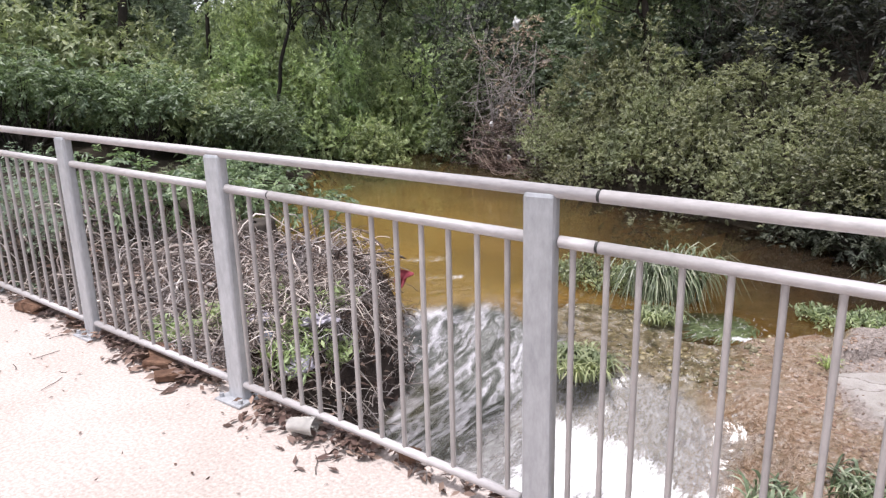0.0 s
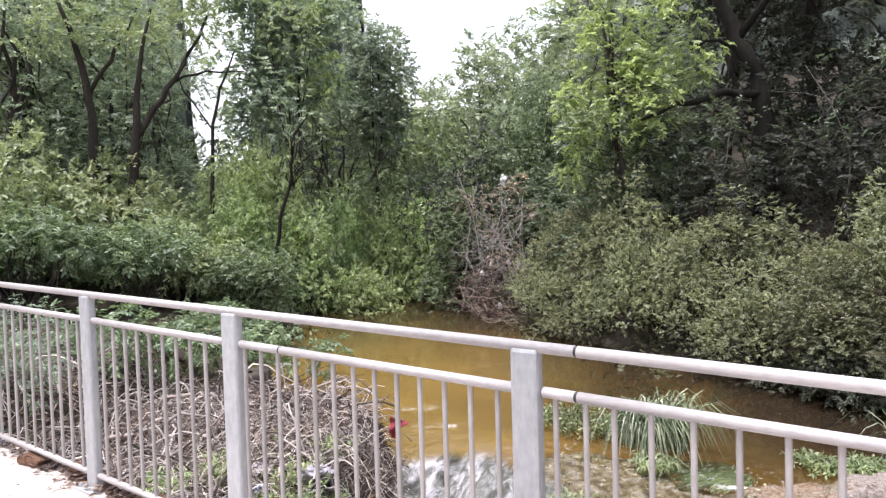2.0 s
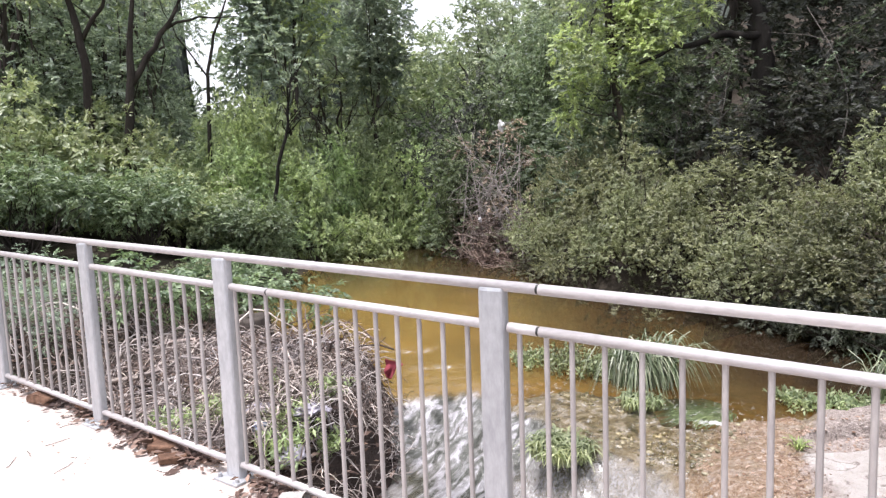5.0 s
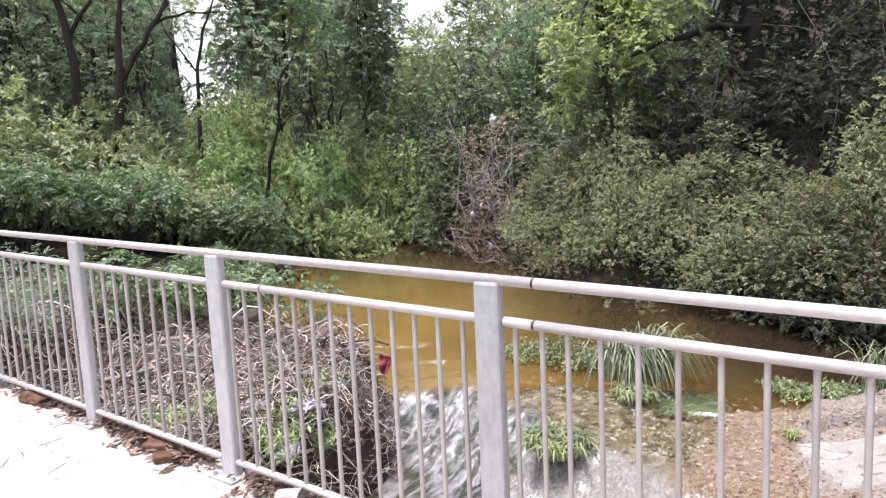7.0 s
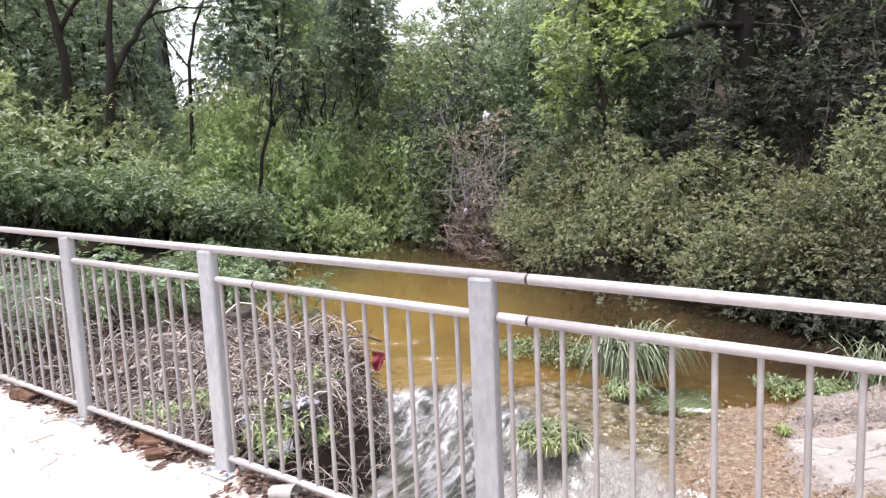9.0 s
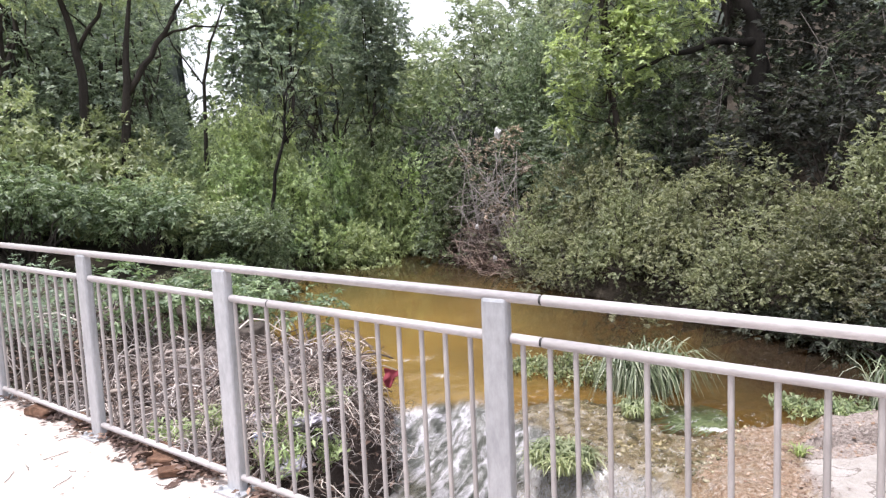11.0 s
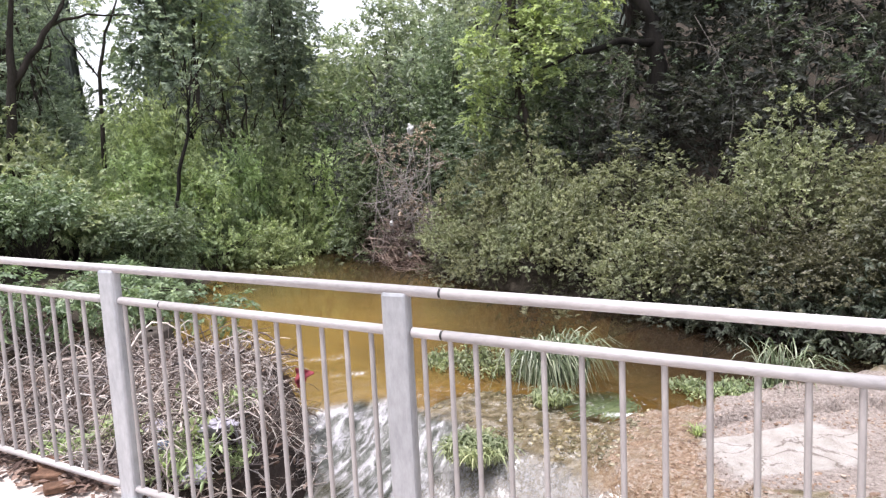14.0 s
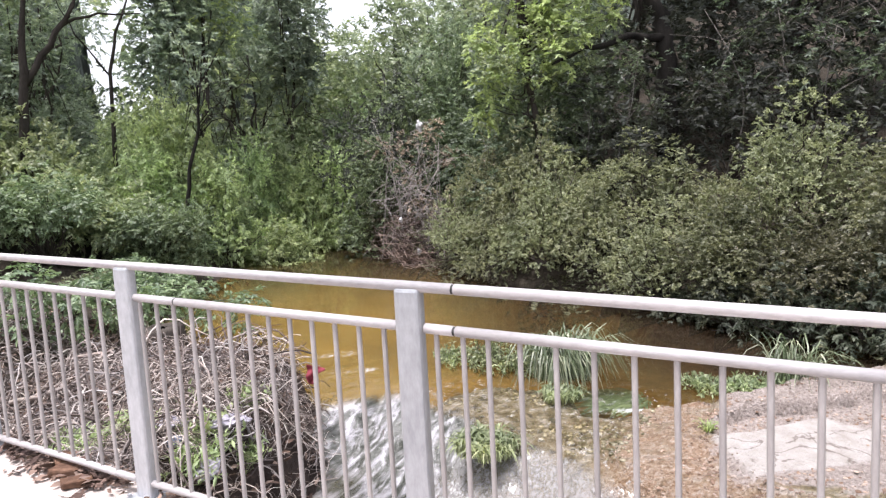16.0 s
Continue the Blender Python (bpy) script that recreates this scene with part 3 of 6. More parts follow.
froth += 0.30 * np.exp(-((cx + 0.30) / 0.22) ** 2 - ((cy - 4.82 - 0.3 * (cx + 0.3)) / 0.07) ** 2)          # small spill beside the ledge
froth[cx < -6] = 0
fast = run * smooth(-1.55, -2.05, cx + 0.18 * churn) * smooth(0.02, 0.16, wf + 0.06 * churn) * smooth(-4.3, -3.6, cx + 0.3 * (cy - 2.6))
veil = 0.75 * smooth(0.02, 0.4, wf) * smooth(-2.1, -1.6, cx) * smooth(0.35, -0.35, cx + 0.3 * churn)
thin = smooth(-3.0, -2.3, cx + 0.3 * churn) * smooth(0.9, 0.3, cx) * smooth(5.35, 4.75, cy - 0.22 * np.clip(cx + 2.4, 0, 2) + 0.3 * churn)
for key, vals in (("fast", fast), ("veil", veil), ("thin", thin)):
    water_me.attributes.new(key, "FLOAT", "POINT").data.foreach_set("value", np.clip(vals, 0, 1))
# besides depth, bank shade and tree reflections are painted in here
depth_shade = np.clip(0.75 * smooth(-5.5, -2.0, cx + 0.35 * (cy - 7)) * smooth(4.6, 5.4, cy) + 0.75 * smooth(8.3, 12.5, cy) + 0.4 * smooth(-2.0, 0.5, cx) * smooth(5.8, 6.8, cy) + 0.25 * grainy(cx, cy, 0.7, 5.0), 0, 1)
water_me.attributes.new("depth_shade", "FLOAT", "POINT").data.foreach_set("value", depth_shade)
ripple = 0.07 + 0.5 * smooth(5.3, 4.3, cy) * smooth(-5.0, -3.8, cx) + 0.25 * np.exp(-((cx + 1.5) / 1.5) ** 2 - ((cy - 5.4) / 0.8) ** 2)
water_me.attributes.new("ripple", "FLOAT", "POINT").data.foreach_set("value", ripple)
water_me.attributes.new("froth", "FLOAT", "POINT").data.foreach_set("value", froth)
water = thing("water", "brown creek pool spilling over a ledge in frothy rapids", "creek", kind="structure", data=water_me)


# ---- rock ledge ----
SLAB = [(0.53, 4.16), (0.89, 3.52), (1.30, 3.80), (1.70, 4.22), (1.80, 4.82), (1.38, 4.98)]


def slab_reach(x, y):
    """Below 0 on the smooth slab face, growing away from its angular rim."""
    best = np.full(np.shape(x), -9.0)
    for (ax, ay), (bx, by) in zip(SLAB, SLAB[1:] + SLAB[:1]):
        best = np.maximum(best, ((x - ax) * (by - ay) - (y - ay) * (bx - ax)) / math.hypot(bx - ax, by - ay))
    return best + 0.06 * grainy(x, y, 3.0, 14.0, 4)


def ledge_height(x, y):
    front = crest(x) - 0.12 - 0.25 * smooth(-0.2, 0.6, x) + 0.07 * np.sin(x * 7.1)
    edge = np.minimum.reduce([smooth(8.8, 6.0, x), smooth(-2.9, -2.2, x + 0.2 * np.sin(y * 2.0)), smooth(front - 1.3, front, y), smooth(0.28, -0.12, y - np.interp(x, [-3.0, -1.1, -0.8, -0.35, -0.1, 0.6, 2.2], [5.2, 5.3, 4.8, 4.8, 5.2, 5.5, 6.7]) + 0.2 * grainy(x, y, 1.4, 21.0, 3))])
    top = WATER - 0.06 + 0.13 * smooth(-0.7, 0.35, x) + 0.06 * smooth(0.5, 1.4, x) + 0.03 * np.clip(x - 1, 0, 4)
    step = 0.032 * np.floor(2.6 * grainy(x, y * 1.7, 1.1, 1.0, 4) + 0.5)
    crack = -0.07 * np.exp(-((y - 5.35 - 0.12 * x - 0.07 * np.sin(x * 5)) / 0.045) ** 2) * smooth(0.3, 0.7, x) - 0.06 * np.exp(-((y - 3.95 - 0.2 * x - 0.06 * np.sin(x * 7)) / 0.04) ** 2) * smooth(0.5, 0.9, x)
    shelf = 0.13 * smooth(-0.01, 0.025, y - 4.62 - 0.66 * (x - 0.55) - 0.07 * grainy(x, y, 4.0, 9.0)) * smooth(0.35, 0.6, x)
    line = y - 4.66 - 0.66 * (x - 0.55) - 0.07 * grainy(x, y, 4.0, 9.0)
    crack = crack - 0.14 * np.exp(-((line + 0.03) / 0.035) ** 2) * smooth(0.5, 0.75, x) * smooth(1.9, 1.6, x)
    pebble = 0.05 * grainy(x, y, 3.5, 6.0, 4)
    z = (top + step * smooth(-0.6, 0.4, x) + crack + shelf + pebble * smooth(1.3, 0.3, x) + 0.030 * grainy(x, y, 5.0, 3.0, 4)) * edge + (WATER - 0.95) * (1 - edge)
    reach = slab_reach(x, y)
    z = z - 0.03 * np.exp(-((reach - 0.035) / 0.03) ** 2) * smooth(-0.4, 0.3, y - 4.2 + 0.5 * np.sin(x * 6))
    pad = smooth(0.03, -0.02, reach)
    z = z * (1 - pad) + (WATER + 0.135 + 0.006 * grainy(x, y, 6.0, 5.0, 3)) * pad
    return np.minimum(z, water_height(x, y) - 0.045 + 0.45 * smooth(-0.35, 0.75, x + 0.45 * grainy(x, y, 1.6, 11.0, 4) + 0.35 * smooth(3.2, 4.2, y)))


ledge_me = sheet("rock_ledge", np.concatenate([np.arange(-3.2, 3.0, 0.033), np.arange(3.0, 9.2, 0.12)]), np.arange(1.4, 7.4, 0.033), ledge_height, M_LEDGE)
co = np.array([v.co[:] for v in ledge_me.vertices])
dry = 0.75 * smooth(0.25, 0.85, co[:, 0] + 0.3 * grainy(co[:, 0], co[:, 1], 1.5, 4.0)) * smooth(3.0, 3.7, co[:, 1] - 0.05 * co[:, 0]) * smooth(6.4, 6.0, co[:, 1] - 0.12 * co[:, 0])
edge = slab_reach(co[:, 0], co[:, 1])
ledge_me.attributes.new("rust", "FLOAT", "POINT").data.foreach_set("value", 0.55 * smooth(-0.75, -0.1, co[:, 0]) * smooth(1.5, 0.6, co[:, 0] + 0.4 * (co[:, 1] - 4.0)))
ledge_me.attributes.new("bare", "FLOAT", "POINT").data.foreach_set("value", smooth(0.03, -0.01, edge))
ledge_me.attributes.new("dry", "FLOAT", "POINT").data.foreach_set("value", dry)
ledge = thing("rock_ledge", "bedrock ledge, rusty brown where wet, pale where dry", "rock", kind="structure", data=ledge_me)


# loose gravel on the ledge
rng = np.random.default_rng(17)
phi = (1 + 5 ** 0.5) / 2
ico_v = unit(np.array([(-1, phi, 0), (1, phi, 0), (-1, -phi, 0), (1, -phi, 0), (0, -1, phi), (0, 1, phi), (0, -1, -phi), (0, 1, -phi), (phi, 0, -1), (phi, 0, 1), (-phi, 0, -1), (-phi, 0, 1)], float))
ico_f = np.array([(0, 11, 5), (0, 5, 1), (0, 1, 7), (0, 7, 10), (0, 10, 11), (1, 5, 9), (5, 11, 4), (11, 10, 2), (10, 7, 6), (7, 1, 8), (3, 9, 4), (3, 4, 2), (3, 2, 6), (3, 6, 8), (3, 8, 9), (4, 9, 5), (2, 4, 11), (6, 2, 10), (8, 6, 7), (9, 8, 1)])
gb = Buf()
for _ in range(7000):
    x, y = rng.uniform(-0.9, 3.0), rng.uniform(2.7, 6.3)
    if slab_reach(np.array(x), np.array(y)) < rng.uniform(-0.05, 0.06) or grainy(np.array(x), np.array(y), 1.3, 8.0) < -0.12 + 0.18 * (x > 1.2):
        continue
    r = 0.004 + 0.011 * rng.random() ** 4
    z = float(ledge_height(np.array([x]), np.array([y]))[0])
    if z < WATER - 0.25:
        continue
    gb.add(ico_v * (r * rng.uniform(0.6, 1.2, 3)) * rng.uniform(0.8, 1.15, (12, 1)) + np.array([x, y, z + r * 0.3]), ico_f)
cobbles = Buf()
for _ in range(1500):
    x, y = rng.uniform(-2.7, -0.1), rng.uniform(3.6, 5.35)
    if grainy(np.array(x), np.array(y), 1.5, 18.0) < -0.1 or -0.95 < x < -0.2 and y > 4.7 or y < float(crest(np.array(x))) - 0.1:
        continue
    r = 0.012 + 0.03 * rng.random() ** 3
    z = float(ledge_height(np.array([x]), np.array([y]))[0])
    cobbles.add(ico_v * (r * rng.uniform(0.7, 1.3, 3) * np.array([1, 1, 0.55])) * rng.uniform(0.8, 1.15, (12, 1)) + np.array([x, y, z + r * 0.05]), ico_f)
thing("cobbles", "mossy grey and brown stones in the shallow run", "stones", kind="stuff", data=cobbles.mesh("cobbles", M_COBBLE))
rb = Buf()
for _ in range(2600):
    x, y = rng.uniform(0.1, 2.8), rng.uniform(2.8, 6.0)
    if slab_reach(np.array(x), np.array(y)) < 0.03 or grainy(np.array(x), np.array(y), 1.7, 4.0) < 0.02:
        continue
    r = 0.008 + 0.018 * rng.random() ** 2.5
    z = float(ledge_height(np.array([x]), np.array([y]))[0])
    if z < WATER - 0.2:
        continue
    rb.add(ico_v * (r * rng.uniform(0.7, 1.3, 3) * np.array([1, 1, 0.5])) * rng.uniform(0.75, 1.2, (12, 1)) + np.array([x, y, z + r * 0.1]), ico_f)
thing("rubble", "flat broken rock chips bedded in the ledge", "rubble", kind="stuff", data=rb.mesh("rubble", M_CHIP, False))
thing("gravel", "rusty and grey pebbles strewn over the rock ledge", "gravel", kind="stuff", data=gb.mesh("gravel", M_GRAVEL))

# ---- path, kerb and wall ----
pavement = thing("pavement", "pale sunlit concrete footpath slabs beside the railing", "footpath", kind="structure")
for x0, x1 in ((-22.4, -16.4), (-16.4, -10.4), (-10.4, -4.4), (-4.4, 1.6), (1.6, 7.6), (7.6, 13.6)):
    part("slab", box_mesh("slab", (x1 - x0 - 0.008, 3.4, 0.24), M_CONC, 0.006, ((x0 + x1) / 2, -1.58, -0.12)), pavement)
thing("retaining_wall", "concrete wall carrying the path above the creek", "wall", kind="structure",
      data=box_mesh("retaining_wall", (36, 0.22, 2.3), M_KERB, 0.01, (-4.4, -0.02, -1.392)))
# dark flattened lumps along the kerb below the far railing
for i, (x, sz) in enumerate(((-4.9, 0.035), (-5.15, 0.045), (-5.8, 0.03), (-6.3, 0.042), (-6.9, 0.03))):
    bm = bmesh.new()
    bmesh.ops.create_icosphere(bm, subdivisions=2, radius=sz)
    for v in bm.verts:
        v.co = v.co * (1 + 0.35 * noise.noise(v.co * 25 + Vector((i * 3.0, 0, 0))))
        v.co.x *= 1.9
        v.co.z *= 0.5
    me = bpy.data.meshes.new("stone")
    bm.to_mesh(me)
    bm.free()
    me.materials.append(M_BARK)
    st_ob = thing("stone", "dark flattened lump lying on the kerb", "stone", "kerb stones", data=me)
    st_ob.matrix_basis = pose(x, -0.03, 0.132 + sz * 0.3, 0, 0, 12 * i - 20)
kerb = thing("kerb", "stained concrete kerb under the far railing", "kerb", kind="structure",
             data=box_mesh("kerb", (13.0, 0.26, 0.13), M_KERB, 0.025, (-11.12, 0.0, 0.067)))


# ---- railings ----
def tube_mesh(name, length, radius, mat, seg=14):
    b = Buf()
    tube(b, [(0, 0, 0), (length, 0, 0)], radius, seg)
    return b.mesh(name, mat)


BALUSTER_ME = {}
RACK = 1.5          # degrees by which the uprights stand off square to the sloping rails


def upright(x, z0):
    """Foot of an upright whose point 0.6 m up lies at x."""
    return pose(x + (0.6 - z0) * math.tan(radians(RACK)), 0, z0, 0, -RACK, 0)


def post(parent, x, z0, z1, w=0.10, d=0.05, plate=True):
    h = z1 - z0
    p = part("post", box_mesh("post", (w, d, h), M_GALV, 0.013, (0, 0, h / 2)), parent)
    p.matrix_basis = upright(x, z0)
    if plate:
        q = part("base_plate", box_mesh("base_plate", (0.17, 0.15, 0.012), M_GALV, 0.003, (0, 0, 0.006)), p)
        for sx in (-0.065, 0.065):
            b = Buf()
            tube(b, [(sx, -0.05, 0.012), (sx, -0.05, 0.03)], 0.011, 6)
            part("bolt", b.mesh("bolt", M_GALV, False), p)
    return p


def rail(parent, name, x0, x1, z, r, gaps=()):
    """A tube cut by narrow sleeve joints, with the dark sleeve showing in each gap."""
    a = x0
    for g in list(gaps) + [None]:
        e = x1 if g is None else g - 0.005
        ob = part(name, tube_mesh(name, e - a, r, M_RAIL), parent)
        ob.matrix_basis = pose(a, 0, z)
        if g is not None:
            s = part("sleeve", tube_mesh("sleeve", 0.05, r * 0.86, M_DARK), parent, "dark inner sleeve at the rail joint")
            s.matrix_basis = pose(g - 0.025, 0, z)
            a = g + 0.005


def balusters(parent, xs, z0, z1, r=0.0095):
    key = round(z1 - z0, 3)
    if key not in BALUSTER_ME:
        b = Buf()
        tube(b, [(0, 0, 0), (0, 0, z1 - z0)], r, 8, False)
        BALUSTER_ME[key] = b.mesh("baluster", M_BAR)
    for x in xs:
        o = part("baluster", BALUSTER_ME[key], parent)
        o.matrix_basis = upright(x, z0)


near_railing = thing("railing", "galvanised steel railing with vertical bars bolted to the path", "railing", "creek railings")
TOP, MID, LOW, R_TOP, R_MID = 1.091, 0.950, 0.08, 0.0185, 0.0175
POSTS = [-4.04, -2.748, -1.486, 0.0, 1.51, 3.02, 4.53]
for px in POSTS:
    post(near_railing, px, 0.0, TOP - 0.005)
post(near_railing, -4.54, 0.0, TOP - 0.02, 0.05, 0.05, False)
rail(near_railing, "top_rail", -4.57, 6.0, TOP, R_TOP, (0.16, 3.16))
spans = [-4.54] + POSTS + [6.0]
for i, (a, b) in enumerate(zip(spans, spans[1:])):
    ha = 0.025 if i == 0 else 0.05
    joint = {(-1.486, 0.0): (-1.178,), (0.0, 1.51): (0.162,)}.get((a, b), ())
    rail(near_railing, "mid_rail", a + ha, b - 0.05, MID, R_MID, joint)
    rail(near_railing, "bottom_rail", a + ha, b - 0.05, LOW, 0.0165)
bars = [-4.44, -4.33, -4.22] + [-3.92 + 0.117 * k for k in range(10)] + [-2.605 + 0.1145 * k for k in range(9)] + [-1.401 + 0.1075 * k for k in range(13)]
bars += [0.10, 0.20, 0.29, 0.40] + [0.518 + 0.1185 * k for k in range(8)] + [1.62 + 0.117 * k for k in range(11)] + [3.12 + 0.117 * k for k in range(11)]
balusters(near_railing, bars, LOW, MID)

far_railing = thing("railing", "galvanised steel railing standing on the concrete kerb", "railing", "creek railings")
F0, FT, FM, FL = 0.132, 1.125, 0.985, 0.20
far_posts = [-15.4, -14.2, -13.0, -11.8, -10.6, -9.4, -8.2, -7.1, -5.95, -4.83]
for px in far_posts:
    post(far_railing, px, F0, FT - 0.012)
rail(far_railing, "top_rail", -16.0, -4.62, FT, R_TOP, (-9.6,))
for a, b in zip([-16.05] + far_posts, far_posts + [-4.57]):
    rail(far_railing, "mid_rail", a + 0.05, b - 0.05, FM, R_MID)
    rail(far_railing, "bottom_rail", a + 0.05, b - 0.05, FL, 0.0165)
    n = max(1, round((b - a - 0.1) / 0.112) - 1)
    balusters(far_railing, [a + 0.05 + (b - a - 0.1) * (k + 1) / (n + 1) for k in range(n)], FL, FM)
far_railing.matrix_basis = pose(0, 0.045, 0)

# ---- debris pile ----
def pile_height(x, y):
    rim = x + 0.46 * np.maximum(y - 2.4, 0.12) + 0.12 * np.minimum(y - 2.4, 0) + 0.22 * grainy(x, y, 1.3, 4.0, 3)
    m = smooth(-9.2, -6.6, x) * smooth(-2.62, -3.35, rim) * smooth(4.5, 3.8, y + 0.12 * (x + 5) + 0.25 * grainy(x, y, 1.1, 9.0, 2))
    return WATER - 0.75 + m * (0.92 + 0.2 * smooth(0.5, 2.6, y) - 0.18 * smooth(-4.6, -6.2, x)) + 0.2 * grainy(x, y, 1.9, 1.0, 4)


rng = np.random.default_rng(11)
pile = thing("debris_pile", "heap of flood debris, bleached twigs and dead leaves", "debris")
part("matted_base", sheet("matted_base", np.arange(-9.4, -1.3, 0.08), np.arange(0.14, 5.0, 0.08), pile_height, M_DEBRIS), pile)


def bed_height(x, y):
    """Top of the debris or of the bank that it lies on."""
    return np.maximum(pile_height(x, y), ground_height(x, y) - 0.03)


def pile_twigs(count, lo, hi, r0, r1, seed, sides=4, x1=-2.2, x0=-8.6, y1=4.6):
    rg = np.random.default_rng(seed)
    b = Buf()
    done = 0
    while done < count:
        x, y = rg.uniform(x0, x1), rg.uniform(0.3, y1)
        z = float(bed_height(np.array([x]), np.array([y]))[0])
        if z < WATER - 0.62 or x < -7.2 and y > 3.6:
            continue
        ln, a = rg.uniform(lo, hi), rg.uniform(0, 2 * math.pi)
        up = rg.normal(0.14, 0.42)
        d = np.array([math.cos(a), math.sin(a), up]) * ln / 2
        c = np.array([x, y, z + rg.uniform(0.02, 0.2)])
        ends = np.stack([c - d, c + d])
        if ends[:, 1].min() < 0.2 or bed_height(ends[:, 0], ends[:, 1]).min() < WATER - (0.45 if ln > 0.55 else 0.74):
            continue
        tube(b, wander(c - d, c + d, 7, ln * 0.025, rg, ln * rg.uniform(-0.15, 0.45)), np.linspace(rg.uniform(r0, r1), r0 * 0.5, 7), sides, False)
        done += 1
    return b


tagged(part("twig_mat", pile_twigs(4300, 0.12, 0.5, 0.0028, 0.0075, 21, 3).mesh("twig_mat", M_TWIG), pile), kind="stuff")
tagged(part("twig_fringe", pile_twigs(1500, 0.15, 0.6, 0.003, 0.008, 23, 3, -2.3, -4.4, 3.6).mesh("twig_fringe", M_TWIG), pile), kind="stuff")
tagged(part("stick_mat", pile_twigs(420, 0.35, 1.0, 0.006, 0.014, 22).mesh("stick_mat", M_TWIG), pile), kind="stuff")
lb = Buf()
n = 9000
x, y = rng.uniform(-8.6, -1.9, n), rng.uniform(0.3, 4.6, n)
z = bed_height(x, y)
ok = z > WATER - 0.62
pts = np.stack([x, y, z + rng.uniform(0, 0.08, n)], 1)[ok]
lb.add(*leaf_faces(pts, rng.normal(0, 1, (len(pts), 3)) * np.array([1, 1, 0.4]), 0.10, 0.045, rng))
for kx, ky in ((-4.9, 3.55), (-4.55, 3.5), (-4.25, 3.4), (-4.0, 3.35), (-4.5, 2.9), (-5.0, 3.0), (-3.85, 3.0)):          # drifts of curled leaves caught on the crest
    x, y = rng.normal(kx, 0.13, 90), rng.normal(ky, 0.13, 90)
    pts = np.stack([x, y, bed_height(x, y) + rng.uniform(0.03, 0.20, 90)], 1)
    lb.add(*leaf_faces(pts, rng.normal(0, 1, (90, 3)), 0.085, 0.045, rng))
tagged(part("dead_foliage", lb.mesh("dead_foliage", M_LITTER), pile), kind="stuff")


def branch(p0, p1, r0, r1, mat, label, seed, twigs=4):
    rg = np.random.default_rng(seed)
    b = Buf()
    pts = wander(p0, p1, 9, 0.05, rg, 0.08)
    tube(b, pts, np.linspace(r0, r1, 9), 7)
    for k in range(twigs):
        s = pts[rg.integers(3, 8)]
        e = s + unit(np.array(p1) - np.array(p0)) * rg.uniform(0.2, 0.5) + rg.normal(0, 0.18, 3)
        tube(b, wander(s, e, 5, 0.02, rg), np.linspace(r1 * 0.8, 0.003, 5), 5)
    return thing("fallen_branch", label, "branch", "fallen branches", data=b.mesh("fallen_branch", mat))


def on_pile(x, y, dz=0.05):
    return (x, y, float(bed_height(np.array([x]), np.array([y]))[0]) + dz)


for i, (a, b, ca, cb, r) in enumerate(((-6.9, 2.9, -6.2, 3.35, 0.06), (-5.6, 3.6, -4.5, 3.75, 0.02), (-6.4, 3.2, -5.2, 3.7, 0.03), (-5.4, 3.2, -4.1, 3.3, 0.022), (-5.1, 2.3, -4.1, 2.8, 0.02), (-6.3, 1.6, -4.7, 2.3, 0.028),
                                   (-4.8, 1.2, -3.7, 1.8, 0.018), (-5.6, 0.8, -4.0, 1.1, 0.022), (-4.6, 2.7, -3.9, 3.0, 0.016), (-6.9, 2.8, -5.8, 2.9, 0.035))):
    branch(on_pile(a, b, 0.08), on_pile(ca, cb, 0.16), r, r * 0.4, M_TWIG, "bleached fallen branch lying on the flood debris", 40 + i)

# ---- litter on the pile and the path ----
def crumple(name, size, mat, seed, label, category, at, flat=0.5):
    """A crumpled scrap of cloth or film."""
    rg = np.random.default_rng(seed)
    bm = bmesh.new()
    bmesh.ops.create_icosphere(bm, subdivisions=3, radius=size)
    for v in bm.verts:
        k = 1 + 0.45 * noise.noise(v.co * (3.0 / size) * 0.5 + Vector((seed, 0, 0))) + 0.25 * noise.noise(v.co * (8.0 / size) * 0.5)
        v.co = v.co * k
        v.co.z *= flat
    me = bpy.data.meshes.new(name)
    bm.to_mesh(me)
    bm.free()
    me.materials.append(mat)
    ob = thing(name, label, category, data=me)
    ob.matrix_basis = pose(*at, rg.uniform(-20, 20), rg.uniform(-20, 20), rg.uniform(0, 360))
    return ob


cl = Buf()
cols, rows_down = 13, 15
u, w = np.meshgrid(np.linspace(-1, 1, cols), np.linspace(0, 1, rows_down))
half = 0.095 * (1 - 0.5 * w) * (1 + 0.12 * np.sin(9 * w))
cl_x = half * u - 0.035 * w + 0.01 * np.sin(7 * w)
cl_y = 0.022 * np.sin(5.5 * u + 3 * w) * (0.3 + w) + 0.012 * np.sin(11 * w + 2 * u)
cl_z = -0.20 * w * (1 - 0.28 * (u + 0.3) ** 2) - 0.02 * u
front = np.stack([cl_x, cl_y, cl_z], 2).reshape(-1, 3)
nf = len(front)
cells = [(j * cols + i, j * cols + i + 1, (j + 1) * cols + i + 1, (j + 1) * cols + i) for j in range(rows_down - 1) for i in range(cols - 1)]
rim = [i for i in range(cols)] + [j * cols + cols - 1 for j in range(1, rows_down)] + [(rows_down - 1) * cols + i for i in range(cols - 2, -1, -1)] + [j * cols for j in range(rows_down - 2, 0, -1)]
cl.add(np.concatenate([front, front + np.array([0, 0.004, 0])]), cells + [tuple(nf + k for k in c[::-1]) for c in cells] + [(p, nf + p, nf + q, q) for p, q in zip(rim, rim[1:] + rim[:1])])
